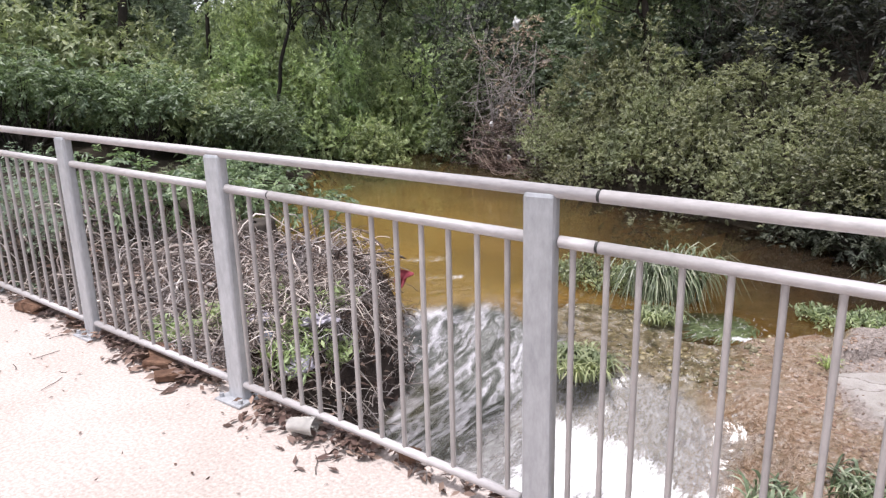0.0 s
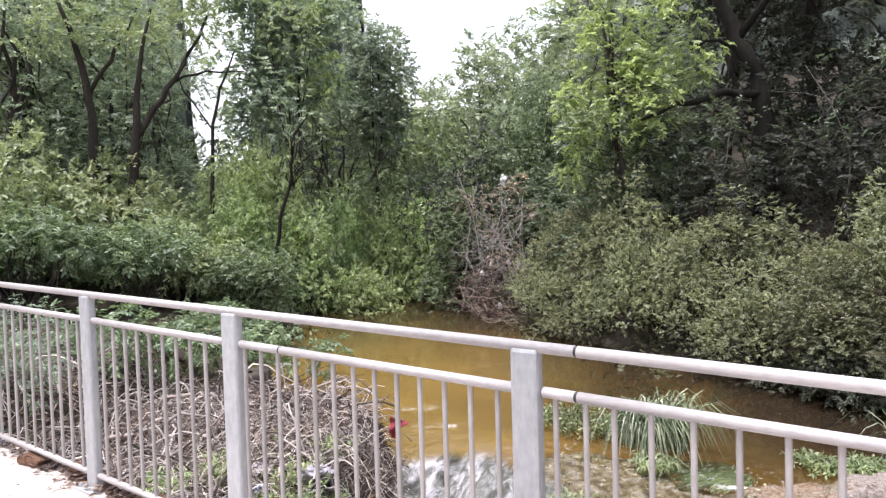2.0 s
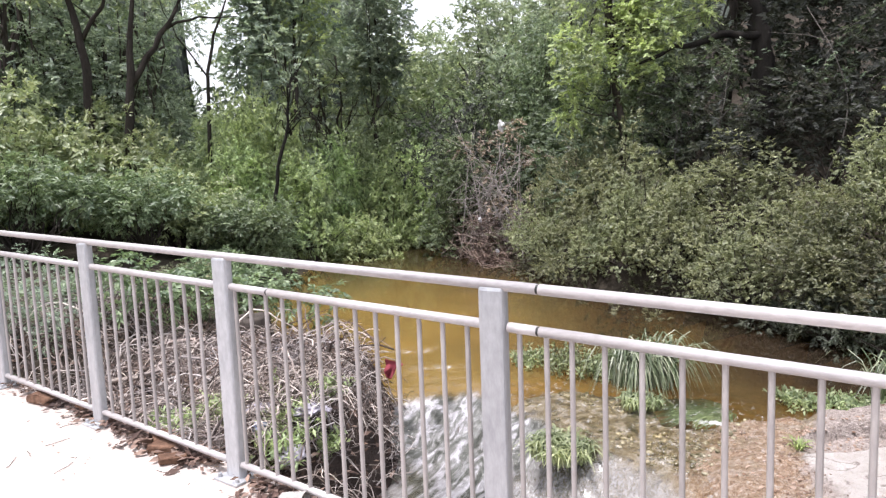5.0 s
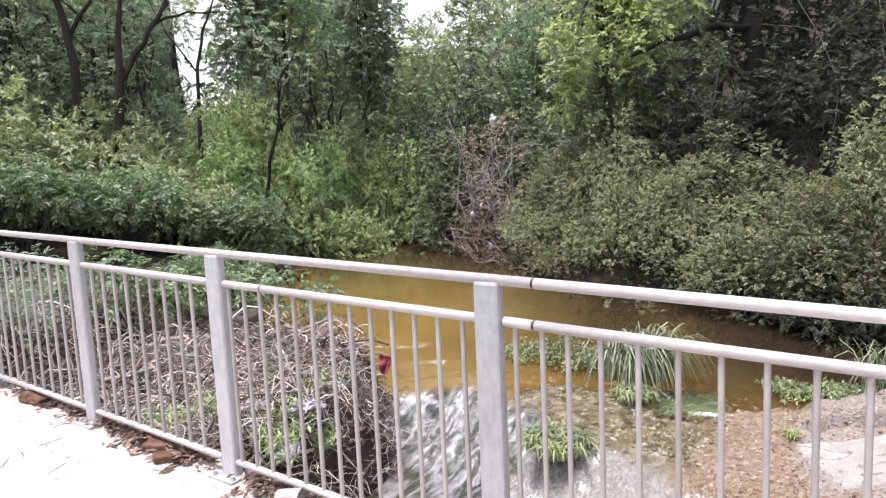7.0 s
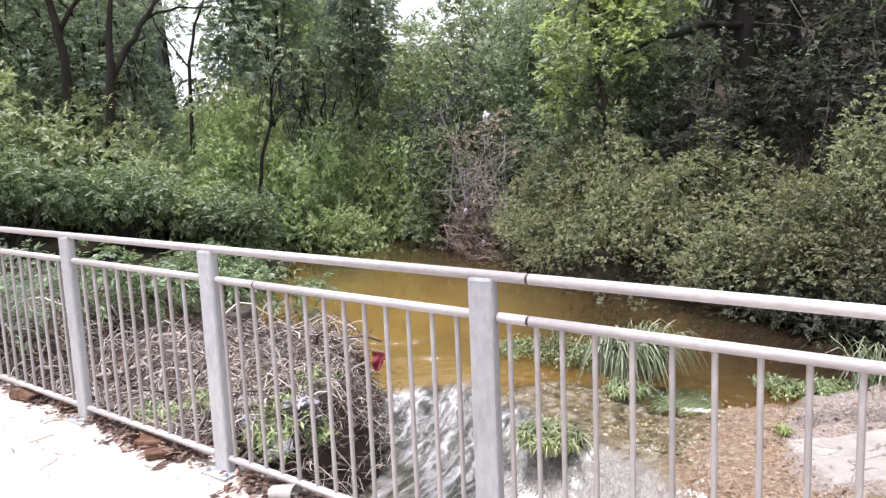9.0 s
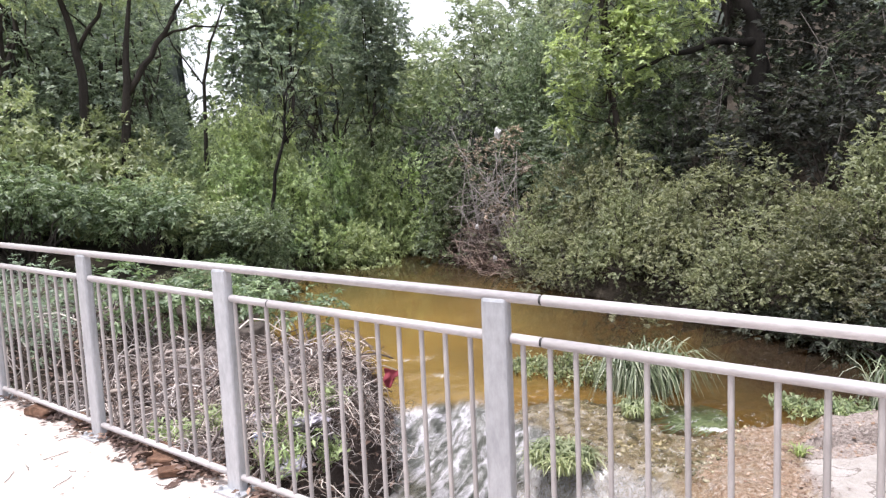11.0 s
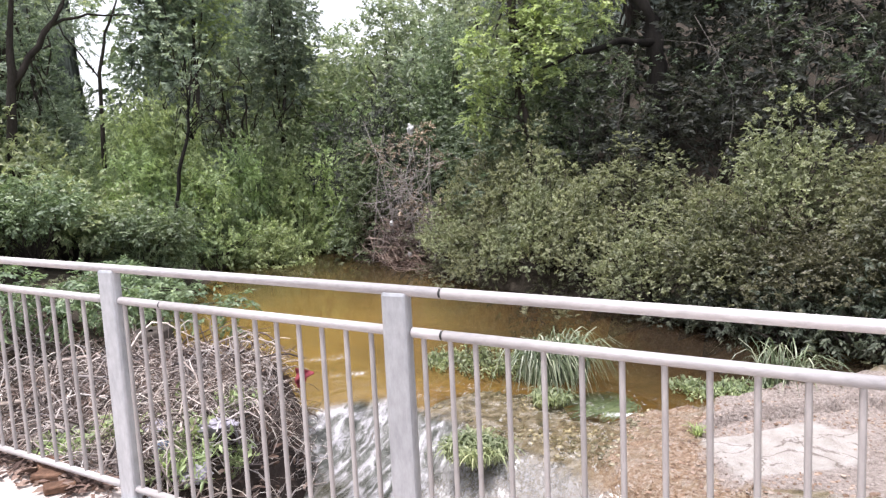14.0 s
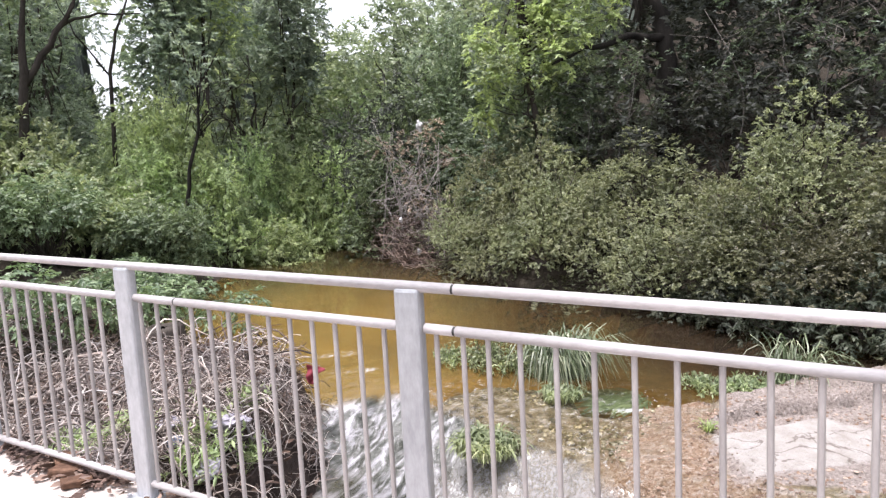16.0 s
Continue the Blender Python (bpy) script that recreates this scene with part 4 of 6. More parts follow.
cloth = thing("cloth", "dark red cloth rag hanging from the flood debris", "cloth", data=cl.mesh("cloth", M_RED))
cloth.matrix_basis = pose(-3.34, 3.46, -0.60, -8, 6, 40)
snag = Buf()
rg = np.random.default_rng(77)
tube(snag, wander((-4.05, 3.35, -0.72), (-3.29, 3.47, -0.595), 6, 0.012, rg, 0.05), np.linspace(0.012, 0.005, 6), 5)
thing("fallen_branch", "bleached twig on which a red rag has caught", "branch", "fallen branches", data=snag.mesh("fallen_branch", M_TWIG))
for i, (x, y, s, m, lab) in enumerate(((-4.75, 2.9, 0.07, M_WHITE, "white plastic scrap caught in flood debris"), (-4.1, 2.2, 0.06, M_WHITE, "white plastic scrap caught in flood debris"),
                                      (-5.0, 3.3, 0.06, M_BLUE, "faded blue plastic scrap caught in flood debris"), (-3.3, 1.6, 0.06, M_BLUE, "faded blue plastic scrap caught in flood debris"),
                                      (-6.5, 2.9, 0.09, M_WHITE, "white plastic scrap caught in flood debris"))):
    crumple("plastic_scrap", s, m, 10 + i, lab, "litter", on_pile(x, y, 0.06), 0.6)


stump = Buf()
rg = np.random.default_rng(61)
ang = np.linspace(0, 2 * math.pi, 18, endpoint=False)
lobe = 1 + 0.12 * np.sin(3 * ang + 0.6) + 0.07 * np.sin(7 * ang)
rings = [(0.30, -0.5), (0.25, -0.1), (0.23, 0.15), (0.225, 0.34), (0.21, 0.38), (0.13, 0.36), (0.05, 0.37)]
stump.add([(r * k * math.cos(a), r * k * math.sin(a), z + rg.normal(0, 0.008)) for r, z in rings for a, k in zip(ang, lobe)],
          [(i * 18 + k, i * 18 + (k + 1) % 18, (i + 1) * 18 + (k + 1) % 18, (i + 1) * 18 + k) for i in range(len(rings) - 1) for k in range(18)])
ob = thing("tree_stump", "dark weathered tree stump standing in the flood debris", "stump", data=stump.mesh("tree_stump", M_BARK))
ob.matrix_basis = pose(-6.0, 3.75, -0.86, 4, -6, 30)
for i, (x, y, sz) in enumerate(((-3.15, 2.05, 0.16), (-3.0, 1.65, 0.13), (-3.5, 1.75, 0.12))):
    crumple("plastic_film", sz, M_FILM, 50 + i, "pale lavender plastic film caught at the heap's foot", "litter", on_pile(x, y, 0.12), 0.35)


def litter(n, seed, cx, spread, length):
    """Dry leaves strewn along the foot of the railing."""
    rg = np.random.default_rng(seed)
    b = Buf()
    x = cx[0] + (cx[1] - cx[0]) * rg.random(n)
    y = -np.abs(rg.normal(0, spread, n)) + 0.07
    pts = np.stack([x, y, rg.uniform(0.004, 0.03, n) * np.exp(-(y / 0.12) ** 2) + 0.006], 1)
    ax = rg.normal(0, 1, (n, 3)) * np.array([1, 1, 0.12])
    b.add(*leaf_faces(pts, ax, length, length * 0.4, rg, 0.15))
    return b


lit = thing("leaf_litter", "brown dry leaves and bark strewn along the railing foot", "leaf litter", kind="stuff")
for i, (n, c, s, ln) in enumerate(((900, (-4.4, 1.5), 0.07, 0.05), (420, (-2.35, -1.75), 0.07, 0.08), (260, (-3.05, -2.4), 0.05, 0.06), (260, (-1.35, -0.7), 0.09, 0.06), (220, (-3.5, -3.2), 0.05, 0.06), (110, (-4.4, 1.5), 0.4, 0.024))):
    part("scatter", litter(n, 60 + i, c, s, ln).mesh("scatter", M_LITTER), lit)
tw = Buf()
rg = np.random.default_rng(70)
for _ in range(16):
    x, y, a, ln = rg.uniform(-4.2, 0.8), -abs(rg.normal(0, 0.4)) - 0.02, rg.uniform(0, 6.28), rg.uniform(0.03, 0.14)
    d = np.array([math.cos(a), math.sin(a), 0]) * ln / 2
    tube(tw, wander(np.array([x, y, 0.006]) - d, np.array([x, y, 0.006]) + d, 4, 0.004, rg), 0.0016, 4, False)
part("twig_scatter", tw.mesh("twig_scatter", M_BARK), lit)


def bark_lump(at, size, turn, seed, label, name="wood_chunk"):
    bm = box_bm(*size, min(size) * 0.25, 2)
    bmesh.ops.subdivide_edges(bm, edges=list(bm.edges), cuts=1)
    for v in bm.verts:
        v.co += Vector(noise.noise_vector(v.co * 14 + Vector((seed, 0, 0)))) * min(size) * 0.3
    me = bpy.data.meshes.new(name)
    bm.to_mesh(me)
    bm.free()
    me.materials.append(M_RUST)
    ob = thing(name, label, "wood", data=me)
    ob.matrix_basis = pose(at[0], at[1], size[2] * 0.5, 0, 0, turn)


M_RUST = mat_rough("rotten_wood", [(0.3, (0.07, 0.035, 0.022)), (0.7, (0.20, 0.115, 0.075))], 8, 40, 0.95, 0.8, 0.01)
bark_lump((-3.42, -0.02), (0.20, 0.10, 0.06), 12, 1, "rotten red-brown wood chunk on the path edge")
bark_lump((-3.05, 0.06), (0.16, 0.07, 0.05), -10, 2, "rotten wood chunk under the bottom rail")
bark_lump((-2.05, -0.02), (0.16, 0.10, 0.05), 20, 3, "flat rotten bark piece among dry leaves")
bark_lump((-1.90, -0.07), (0.13, 0.08, 0.04), 60, 4, "flat rotten bark piece among dry leaves")
bark_lump((-2.18, 0.04), (0.14, 0.08, 0.06), -25, 5, "flat rotten bark piece among dry leaves")
bark_lump((-0.55, 0.05), (0.09, 0.05, 0.05), 0, 6, "dark bark lump under the bottom rail")

# plastic cup on its side by a post foot
cup = thing("plastic_cup", "clouded dented plastic cup lying beside a post foot", "cup")
b = Buf()
prof = [(0.030, 0.0), (0.033, 0.02), (0.037, 0.06), (0.041, 0.095), (0.043, 0.098), (0.039, 0.093), (0.035, 0.06), (0.028, 0.006), (0.001, 0.005)]
seg = 20
v = [(r * math.cos(2 * math.pi * k / seg) * (1 - 0.12 * math.sin(4 * math.pi * k / seg)), r * math.sin(2 * math.pi * k / seg), z) for r, z in prof for k in range(seg)]
f = [(i * seg + k, i * seg + (k + 1) % seg, (i + 1) * seg + (k + 1) % seg, (i + 1) * seg + k) for i in range(len(prof) - 1) for k in range(seg)]
b.add(v, f)
part("cup_wall", b.mesh("cup_wall", M_CUP), cup)
cup.matrix_basis = pose(-1.06, -0.075, 0.042, 86, 0, 110) @ Matrix.Diagonal((1.2, 0.95, 1.2, 1))


# ---- reeds, grass, weeds ----
def blade_clump(n, length, width, spread, lean, seed, arch=1.0, reach=0.75):
    rg = np.random.default_rng(seed)
    b = Buf()
    for _ in range(n):
        a, r = rg.uniform(0, 2 * math.pi), spread * math.sqrt(rg.random())
        p = np.array([r * math.cos(a), r * math.sin(a), -0.02])
        ln, out = length * rg.uniform(0.55, 1.1), rg.uniform(0, 2 * math.pi)
        d = np.array([math.cos(out), math.sin(out), 0]) * rg.uniform(0.2, 1.0) + np.array([*lean, 0])
        t = np.linspace(0, 1, 6)
        c = p + d * (ln * reach * (t ** 1.5))[:, None] + np.array([0, 0, 1.0]) * (ln * (t * 1.05 - arch * 0.85 * t ** 2.4))[:, None]
        s = unit(np.cross(d, [0, 0, 1.0]) + rg.normal(0, 0.15, 3)) * width * rg.uniform(0.7, 1.2)
        w = np.array([0.7, 1, 1, 0.85, 0.55, 0.05])[:, None]
        v = np.concatenate([c - s * w / 2, c + s * w / 2])
        b.add(v, [(i, i + 1, i + 7, i + 6) for i in range(5)])
    return b


def clump(name, label, category, at, n, length, width, spread, lean, seed, mat, arch=1.0, reach=0.75):
    ob = thing(name, label, category)
    part("foliage", blade_clump(n, length, width, spread, lean, seed, arch, reach).mesh("foliage", mat), ob)
    ob.matrix_basis = pose(*at)
    return ob


clump("reed_clump", "arching pale-tipped reeds growing from the creek edge", "reeds", (-1.4, 5.5, WATER + 0.04), 400, 1.45, 0.018, 0.26, (0.15, -0.15), 81, M_REED, 1.28, 0.42)
clump("reed_clump", "arching green reeds leaning over the water", "reeds", (-1.15, 5.7, WATER), 150, 1.6, 0.018, 0.2, (0.25, 0.05), 82, M_REED, 1.12, 0.42)
clump("reed_clump", "tall arching reeds beside the rock ledge", "reeds", (1.12, 5.95, WATER + 0.05), 110, 1.45, 0.017, 0.22, (0.12, 0.0), 83, M_REED, 1.0, 0.55)
clump("grass_tussock", "low bright green grass tussock in the rapids", "grass", (-1.45, 3.62, WATER - 0.14), 420, 0.46, 0.022, 0.28, (0.1, -0.1), 84, M_LEAF_SPRING)
clump("grass_tussock", "yellow-green weed tuft below the reeds", "grass", (-1.15, 4.95, WATER - 0.02), 200, 0.36, 0.02, 0.2, (0.1, 0), 85, M_LEAF_SPRING)
for i, (gx, gy, gn, gl) in enumerate(((0.42, 2.72, 100, 0.42), (0.85, 2.8, 120, 0.44), (1.3, 2.95, 80, 0.34), (1.8, 3.05, 60, 0.32))):
    clump("reed_clump", "green strap-leaved reeds rising below the path", "reeds", (gx, gy, float(ledge_height(np.array([gx]), np.array([gy]))[0]) - 0.03), gn, gl, 0.022, 0.2, (0.05, 0), 186 + i, M_REED, 0.8)
tuft = clump("grass_tuft", "small bright green grass tuft rooted in a rock crack", "grass", (0.45, 4.35, float(ledge_height(np.array([0.45]), np.array([4.35]))[0])), 40, 0.22, 0.014, 0.05, (0.1, 0), 90, M_LEAF_LIME, 0.8)
for i, (x, y, ln, n) in enumerate(((-4.0, 1.7, 0.34, 110), (-4.05, 1.25, 0.42, 150), (-3.1, 1.6, 0.34, 90), (-3.35, 1.9, 0.3, 80))):
    clump("weed_tuft", "bright green weeds sprouting through the flood debris", "weeds", (x, y, on_pile(x, y, 0.06)[2]), n, ln, 0.018, 0.2, (0.1, 0), 91 + i, M_LEAF_BRIGHT, 0.75)


clump("grass_tuft", "dry yellow-green grass tuft at the kerb end", "grass", (-4.72, -0.17, 0.0), 70, 0.2, 0.008, 0.12, (0.1, -0.3), 99, M_REED, 1.1)

weed = clump("water_weed", "trailing dark green weed in the shallow current", "water weed", (-0.6, 5.35, WATER - 0.02), 520, 0.6, 0.022, 0.34, (-0.4, -0.5), 100, M_LEAF_GREEN, 1.15, 0.6)
weed.matrix_basis = pose(-0.6, 5.35, WATER - 0.10) @ Matrix.Diagonal((1, 1, 0.12, 1))
# ---- shrubs and trees ----
for i, (x, y, w) in enumerate(((-3.3, 2.0, 0.42), (-3.1, 1.75, 0.36), (-3.95, 1.6, 0.36), (-4.1, 1.25, 0.42), (-3.05, 1.45, 0.36), (-3.6, 1.5, 0.25), (-3.3, 2.45, 0.22), (-2.95, 2.0, 0.3))):
    rs = np.random.default_rng(130 + i)
    o = thing("weed", "leafy green weed growing on the flood debris", "weeds")
    wb = Buf()
    for _ in range(9):
        e = (rs.normal(0, w * 0.5), rs.normal(0, w * 0.5), rs.uniform(0.08, 0.26))
        tube(wb, wander((0, 0, -0.05), e, 4, 0.02, rs), 0.003, 4, False)
        t = rs.uniform(0.3, 1.0, 16)[:, None]
        wb.add(*leaf_faces(np.array(e) * t + rs.normal(0, 0.012, (16, 3)), rs.normal(0, 1, (16, 3)) + np.array([0, 0, 0.2]), 0.085, 0.026, rs))
    part("foliage", wb.mesh("foliage", M_LEAF_BRIGHT), o)
    o.matrix_basis = pose(*on_pile(x, y, 0.06), 0, 0, 40 * i)

def leafy_weed(label, at, w, h, n, leaf, seed, ll=0.07, lw=0.024):
    """A low broad-leaved weed: thin stems, each set with leaves."""
    rs = np.random.default_rng(seed)
    o = thing("weed", label, "weeds")
    sb, wb = Buf(), Buf()
    for _ in range(n):
        a, r = rs.uniform(0, 6.28), w * math.sqrt(rs.random())
        foot = np.array([r * math.cos(a), r * math.sin(a), -0.04])
        e = foot + np.array([rs.normal(0, 0.08), rs.normal(0, 0.08), h * rs.uniform(0.5, 1.1) * (1 - 0.4 * (r / w) ** 2)])
        tube(sb, wander(foot, e, 4, 0.012, rs), 0.0025, 4, False)
        t = rs.uniform(0.25, 1.0, 14)[:, None]
        wb.add(*leaf_faces(foot + (e - foot) * t, rs.normal(0, 1, (14, 3)) + np.array([0, 0, 0.1]), ll, lw, rs))
    part("branchwork", sb.mesh("branchwork", M_BARK), o)
    part("foliage", wb.mesh("foliage", leaf), o)
    o.matrix_basis = pose(*at)


for i, (x, y, w, h, n) in enumerate(((-2.75, 5.6, 0.32, 0.30, 60), (-2.2, 5.65, 0.38, 0.40, 90), (-1.75, 5.6, 0.30, 0.42, 70))):
    leafy_weed("bright green broad-leaved weeds rooted at the pool's lip", (x, y, WATER), w, h, n, M_LEAF_SPRING, 170 + i)
for i, (x, y, w, h, n) in enumerate(((0.25, 5.72, 0.22, 0.16, 40), (0.62, 5.68, 0.26, 0.2, 60), (1.05, 5.85, 0.3, 0.22, 70), (1.55, 6.15, 0.26, 0.2, 40))):
    leafy_weed("low green leafy weeds along the rock ledge's edge", (x, y, WATER + 0.06), w, h, n, M_LEAF_SPRING, 180 + i)


def skeleton(buf, base, tips, r0, rg, crook=0.12):
    """Stems from the base to each tip."""
    for t in tips:
        t = np.asarray(t, float)
        n = 6
        pts = wander(base, t, n, crook * np.linalg.norm(t - base) * 0.25, rg, 0.0)
        tube(buf, pts, np.linspace(r0, r0 * 0.25, n), 5, False)


def shrub(name, label, w, h, nb, per, ll, lw, leaf, seed, droop=0.25, blob=(0.32, 0.55)):
    """A shrub w wide and h high: stems, and leaf masses set unevenly over a dome."""
    rg = np.random.default_rng(seed)
    ob = thing(name, label, "shrub", "bank shrubs")
    blobs = []
    for _ in range(nb):
        a, u = rg.uniform(0, 2 * math.pi), rg.random() ** 0.7
        el = math.acos(1 - u) if u < 1 else 1.57
        k = rg.uniform(0.5, 1.22)
        blobs.append((w / 2 * k * math.sin(el) * math.cos(a), w / 2 * k * math.sin(el) * math.sin(a), max(0.2, h * (0.12 + 0.78 * k * math.cos(el))), rg.uniform(*blob) * w / 2.6))
    sb, cb = Buf(), Buf()
    skeleton(sb, np.zeros(3), [b[:3] for b in blobs[::2]], 0.022, rg)
    part("branchwork", sb.mesh("branchwork", M_BARK), ob)
    leafy(cb, blobs, per, ll, lw, rg, droop)
    part("crown", cb.mesh("crown", leaf), ob)
    return ob


def tree(name, label, h, trunk_h, crown_w, nb, per, ll, lw, leaf, seed, r0=0.14, lean=(0.0, 0.0), blob=(0.5, 0.95), droop=0.2, limbs=6, low=0.0):
    """A tree: leaning tapered trunk, forking limbs, crown of uneven leaf masses."""
    rg = np.random.default_rng(seed)
    ob = thing(name, label, "tree", "creek trees")
    tb, cb = Buf(), Buf()
    top = np.array([lean[0], lean[1], trunk_h])
    tube(tb, wander((0, 0, -0.2), top, 8, 0.06, rg), np.linspace(r0, r0 * 0.7, 8), 8)
    blobs = []
    for k in range(nb):
        a = rg.uniform(0, 2 * math.pi)
        u = rg.uniform(0, 1)
        z = trunk_h * (0.75 + low) + (h - trunk_h * (0.75 + low)) * u
        rad = crown_w / 2 * math.sin(math.pi * (0.16 + 0.80 * u)) * rg.uniform(0.45, 1.1)
        blobs.append((lean[0] * 1.3 + rad * math.cos(a), lean[1] * 1.3 + rad * math.sin(a), z, rg.uniform(*blob)))
    ends = [np.array(b[:3]) for b in blobs[:limbs * 3]]
    for k in range(limbs):
        e = ends[k]
        mid = top * 0.9 + (e - top) * 0.1
        pts = wander(mid, e, 7, 0.12, rg, 0.25)
        tube(tb, pts, np.linspace(r0 * 0.55, r0 * 0.12, 7), 6, False)
        for j in (1, 2):
            tube(tb, wander(pts[3], ends[(k + j * limbs) % len(ends)], 5, 0.1, rg), np.linspace(r0 * 0.25, r0 * 0.06, 5), 5, False)
    part("trunk", tb.mesh("trunk", M_BARK), ob)
    leafy(cb, blobs, per, ll, lw, rg, droop, 12)
    part("crown", cb.mesh("crown", leaf), ob)
    return ob


def custom(name, label, category, group, stems, blobs, per, ll, lw, leaf, seed, droop=0.25, bark=None, spray=10):
    """A plant with given stems (lists of x, y, z, radius) and leaf masses, about a base at its first stem's foot."""
    rg = np.random.default_rng(seed)
    ob = thing(name, label, category, group)
    tb = Buf()
    for st in stems:
        st = np.array(st, float)
        p = st
        for _ in range(2):          # round off the corners
            a, b = p[:-1] * 0.75 + p[1:] * 0.25, p[:-1] * 0.25 + p[1:] * 0.75
            p = np.concatenate([p[:1], np.stack([a, b], 1).reshape(-1, 4)[1:-1], p[-1:]])
        p[1:-1, :3] += rg.normal(0, 0.02 if st[0, 3] < 0.04 else 0.035, (len(p) - 2, 3))
        tube(tb, p[:, :3], p[:, 3], 8 if st[0, 3] > 0.04 else 4)
    part("trunk", tb.mesh("trunk", bark or M_BARK), ob)
    if blobs:
        cb = Buf()
        leafy(cb, blobs, per, ll, lw, rg, droop, spray)
        part("crown", cb.mesh("crown", leaf), ob)
    return ob


def bush(label, w, h, ll, lw, leaf, seed, droop=0.2, lobes=5, lift=0.0, per=430, nb=52):
    """A shrub of several rounded lobes, each covered with small leafy shoots; lift bares the stems below."""
    rg = np.random.default_rng(seed)
    ob = thing("shrub", label, "shrub", "bank shrubs")
    blobs = []
    domes = []
    for k in range(lobes):
        a = 2 * math.pi * (k + rg.uniform(-0.3, 0.3)) / lobes
        off = w * rg.uniform(0.10, 0.30) if k else 0.0
        domes.append((off * math.cos(a), off * math.sin(a), w * rg.uniform(0.20, 0.30), h * (rg.uniform(0.6, 0.92) if k else 1.0)))
    for k in range(nb):
        x, y, r, top = domes[k % lobes]
        a, u = rg.uniform(0, 2 * math.pi), rg.random() ** 0.8
        el = math.acos(1 - u)
        q = rg.uniform(0.8, 1.08)
        z0 = h * lift
        blobs.append((x + q * r * math.sin(el) * math.cos(a), y + q * r * math.sin(el) * math.sin(a), max(z0 + 0.12, z0 + (top - z0) * (0.3 + 0.68 * q * math.cos(el))), rg.uniform(0.10, 0.17) * w))
    for k in range(int(nb * 0.45 * (1 - lift))):          # the skirt
        a, q = rg.uniform(0, 2 * math.pi), rg.uniform(0.75, 1.05)
        blobs.append((q * w * 0.46 * math.cos(a), q * w * 0.46 * math.sin(a), h * (lift + rg.uniform(0.08, 0.34)), rg.uniform(0.09, 0.15) * w))
    sb, cb = Buf(), Buf()
    skeleton(sb, np.zeros(3), [b[:3] for b in blobs[::2]], 0.022, rg)
    part("branchwork", sb.mesh("branchwork", M_BARK), ob)
    leafy(cb, blobs, per, ll, lw, rg, droop)
    part("crown", cb.mesh("crown", leaf), ob)
    return ob


OLIVE_A = bush("dense olive-green shrub overhanging the water", 2.6, 2.3, 0.055, 0.029, M_LEAF_OLIVE, 201, lift=0.16, per=680)
OLIVE_B = bush("dense olive-green shrub on the steep bank", 2.6, 1.9, 0.054, 0.028, M_LEAF_OLIVE, 202, lift=0.16, per=680)
OLIVE_C = shrub("shrub", "low olive-green shrub trailing over the water", 1.7, 1.0, 13, 520, 0.066, 0.028, M_LEAF_OLIVE, 207, 0.35, (0.34, 0.62))
DUSKY = bush("dusty dark-leaved shrub trailing low over the water", 1.7, 1.25, 0.085, 0.033, M_LEAF_DUSKY, 218, 0.5, lobes=6, lift=0.05, per=230)
STRAW_A = bush("yellow-olive shrub at the pool edge", 2.4, 2.1, 0.052, 0.027, M_LEAF_STRAW, 210, lobes=4, per=700)
GREEN_A = bush("bright green leafy shrub on the creek bank", 3.0, 2.4, 0.13, 0.05, M_LEAF_GREEN, 203, 0.3, per=230)
GREEN_B = bush("green spreading shrub on the creek bank", 3.2, 1.9, 0.12, 0.046, M_LEAF_GREEN, 204, 0.3, per=240)
GREEN_C = bush("grey-green leafy shrub with a lit look put into its leaves", 3.0, 2.1, 0.115, 0.05, M_LEAF_LIT, 208, 0.3, per=250)
BLUE_C = shrub("shrub", "low blue-green leafy growth behind the railing", 1.7, 1.0, 13, 420, 0.075, 0.022, M_LEAF_BLUE, 209, 0.3, (0.34, 0.62))
DARK_B = shrub("shrub", "woodland shrub with shade put into its leaf colour", 3.0, 2.6, 22, 150, 0.13, 0.055, M_LEAF_SHADED, 215, 0.25, (0.36, 0.66))
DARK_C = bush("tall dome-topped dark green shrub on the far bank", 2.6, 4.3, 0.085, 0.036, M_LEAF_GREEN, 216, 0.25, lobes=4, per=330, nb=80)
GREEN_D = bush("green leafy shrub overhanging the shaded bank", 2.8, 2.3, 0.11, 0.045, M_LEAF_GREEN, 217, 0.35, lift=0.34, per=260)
TREE_SHADE = tree("tree", "tall woodland tree with shade put into its leaf colour", 11, 4.0, 6.0, 36, 100, 0.165, 0.07, M_LEAF_SHADED, 311, 0.18, (0.5, 0.2), (0.8, 1.3), 0.2, 6, -0.3)
DARK_A = shrub("shrub", "dark shaded shrub high on the bank", 3.0, 2.6, 22, 150, 0.13, 0.055, M_LEAF_DEEP, 205, 0.25, (0.36, 0.66))
LIME_A = bush("lime-green young shrub on the near bank", 2.6, 1.9, 0.12, 0.05, M_LEAF_SPRING, 206, 0.3, lift=0.22, per=250)
LIME_B = bush("yellow-green shrub on the far shore, leaves lightened against tree shade", 2.4, 1.8, 0.11, 0.048, M_LEAF_BRIGHT, 211, 0.3, per=270)
TREE_DARK = tree("tree", "tall dark-leaved tree with crooked trunk", 11, 4.0, 6.0, 36, 100, 0.165, 0.07, M_LEAF_DARK, 301, 0.18, (0.5, 0.2), (0.8, 1.3), 0.2, 6, -0.3)
TREE_GREEN = tree("tree", "tall green broad-crowned tree on the bank", 11, 3.6, 6.5, 38, 150, 0.14, 0.056, M_LEAF_GREEN, 302, 0.15, (-0.6, 0.3), (0.8, 1.3))
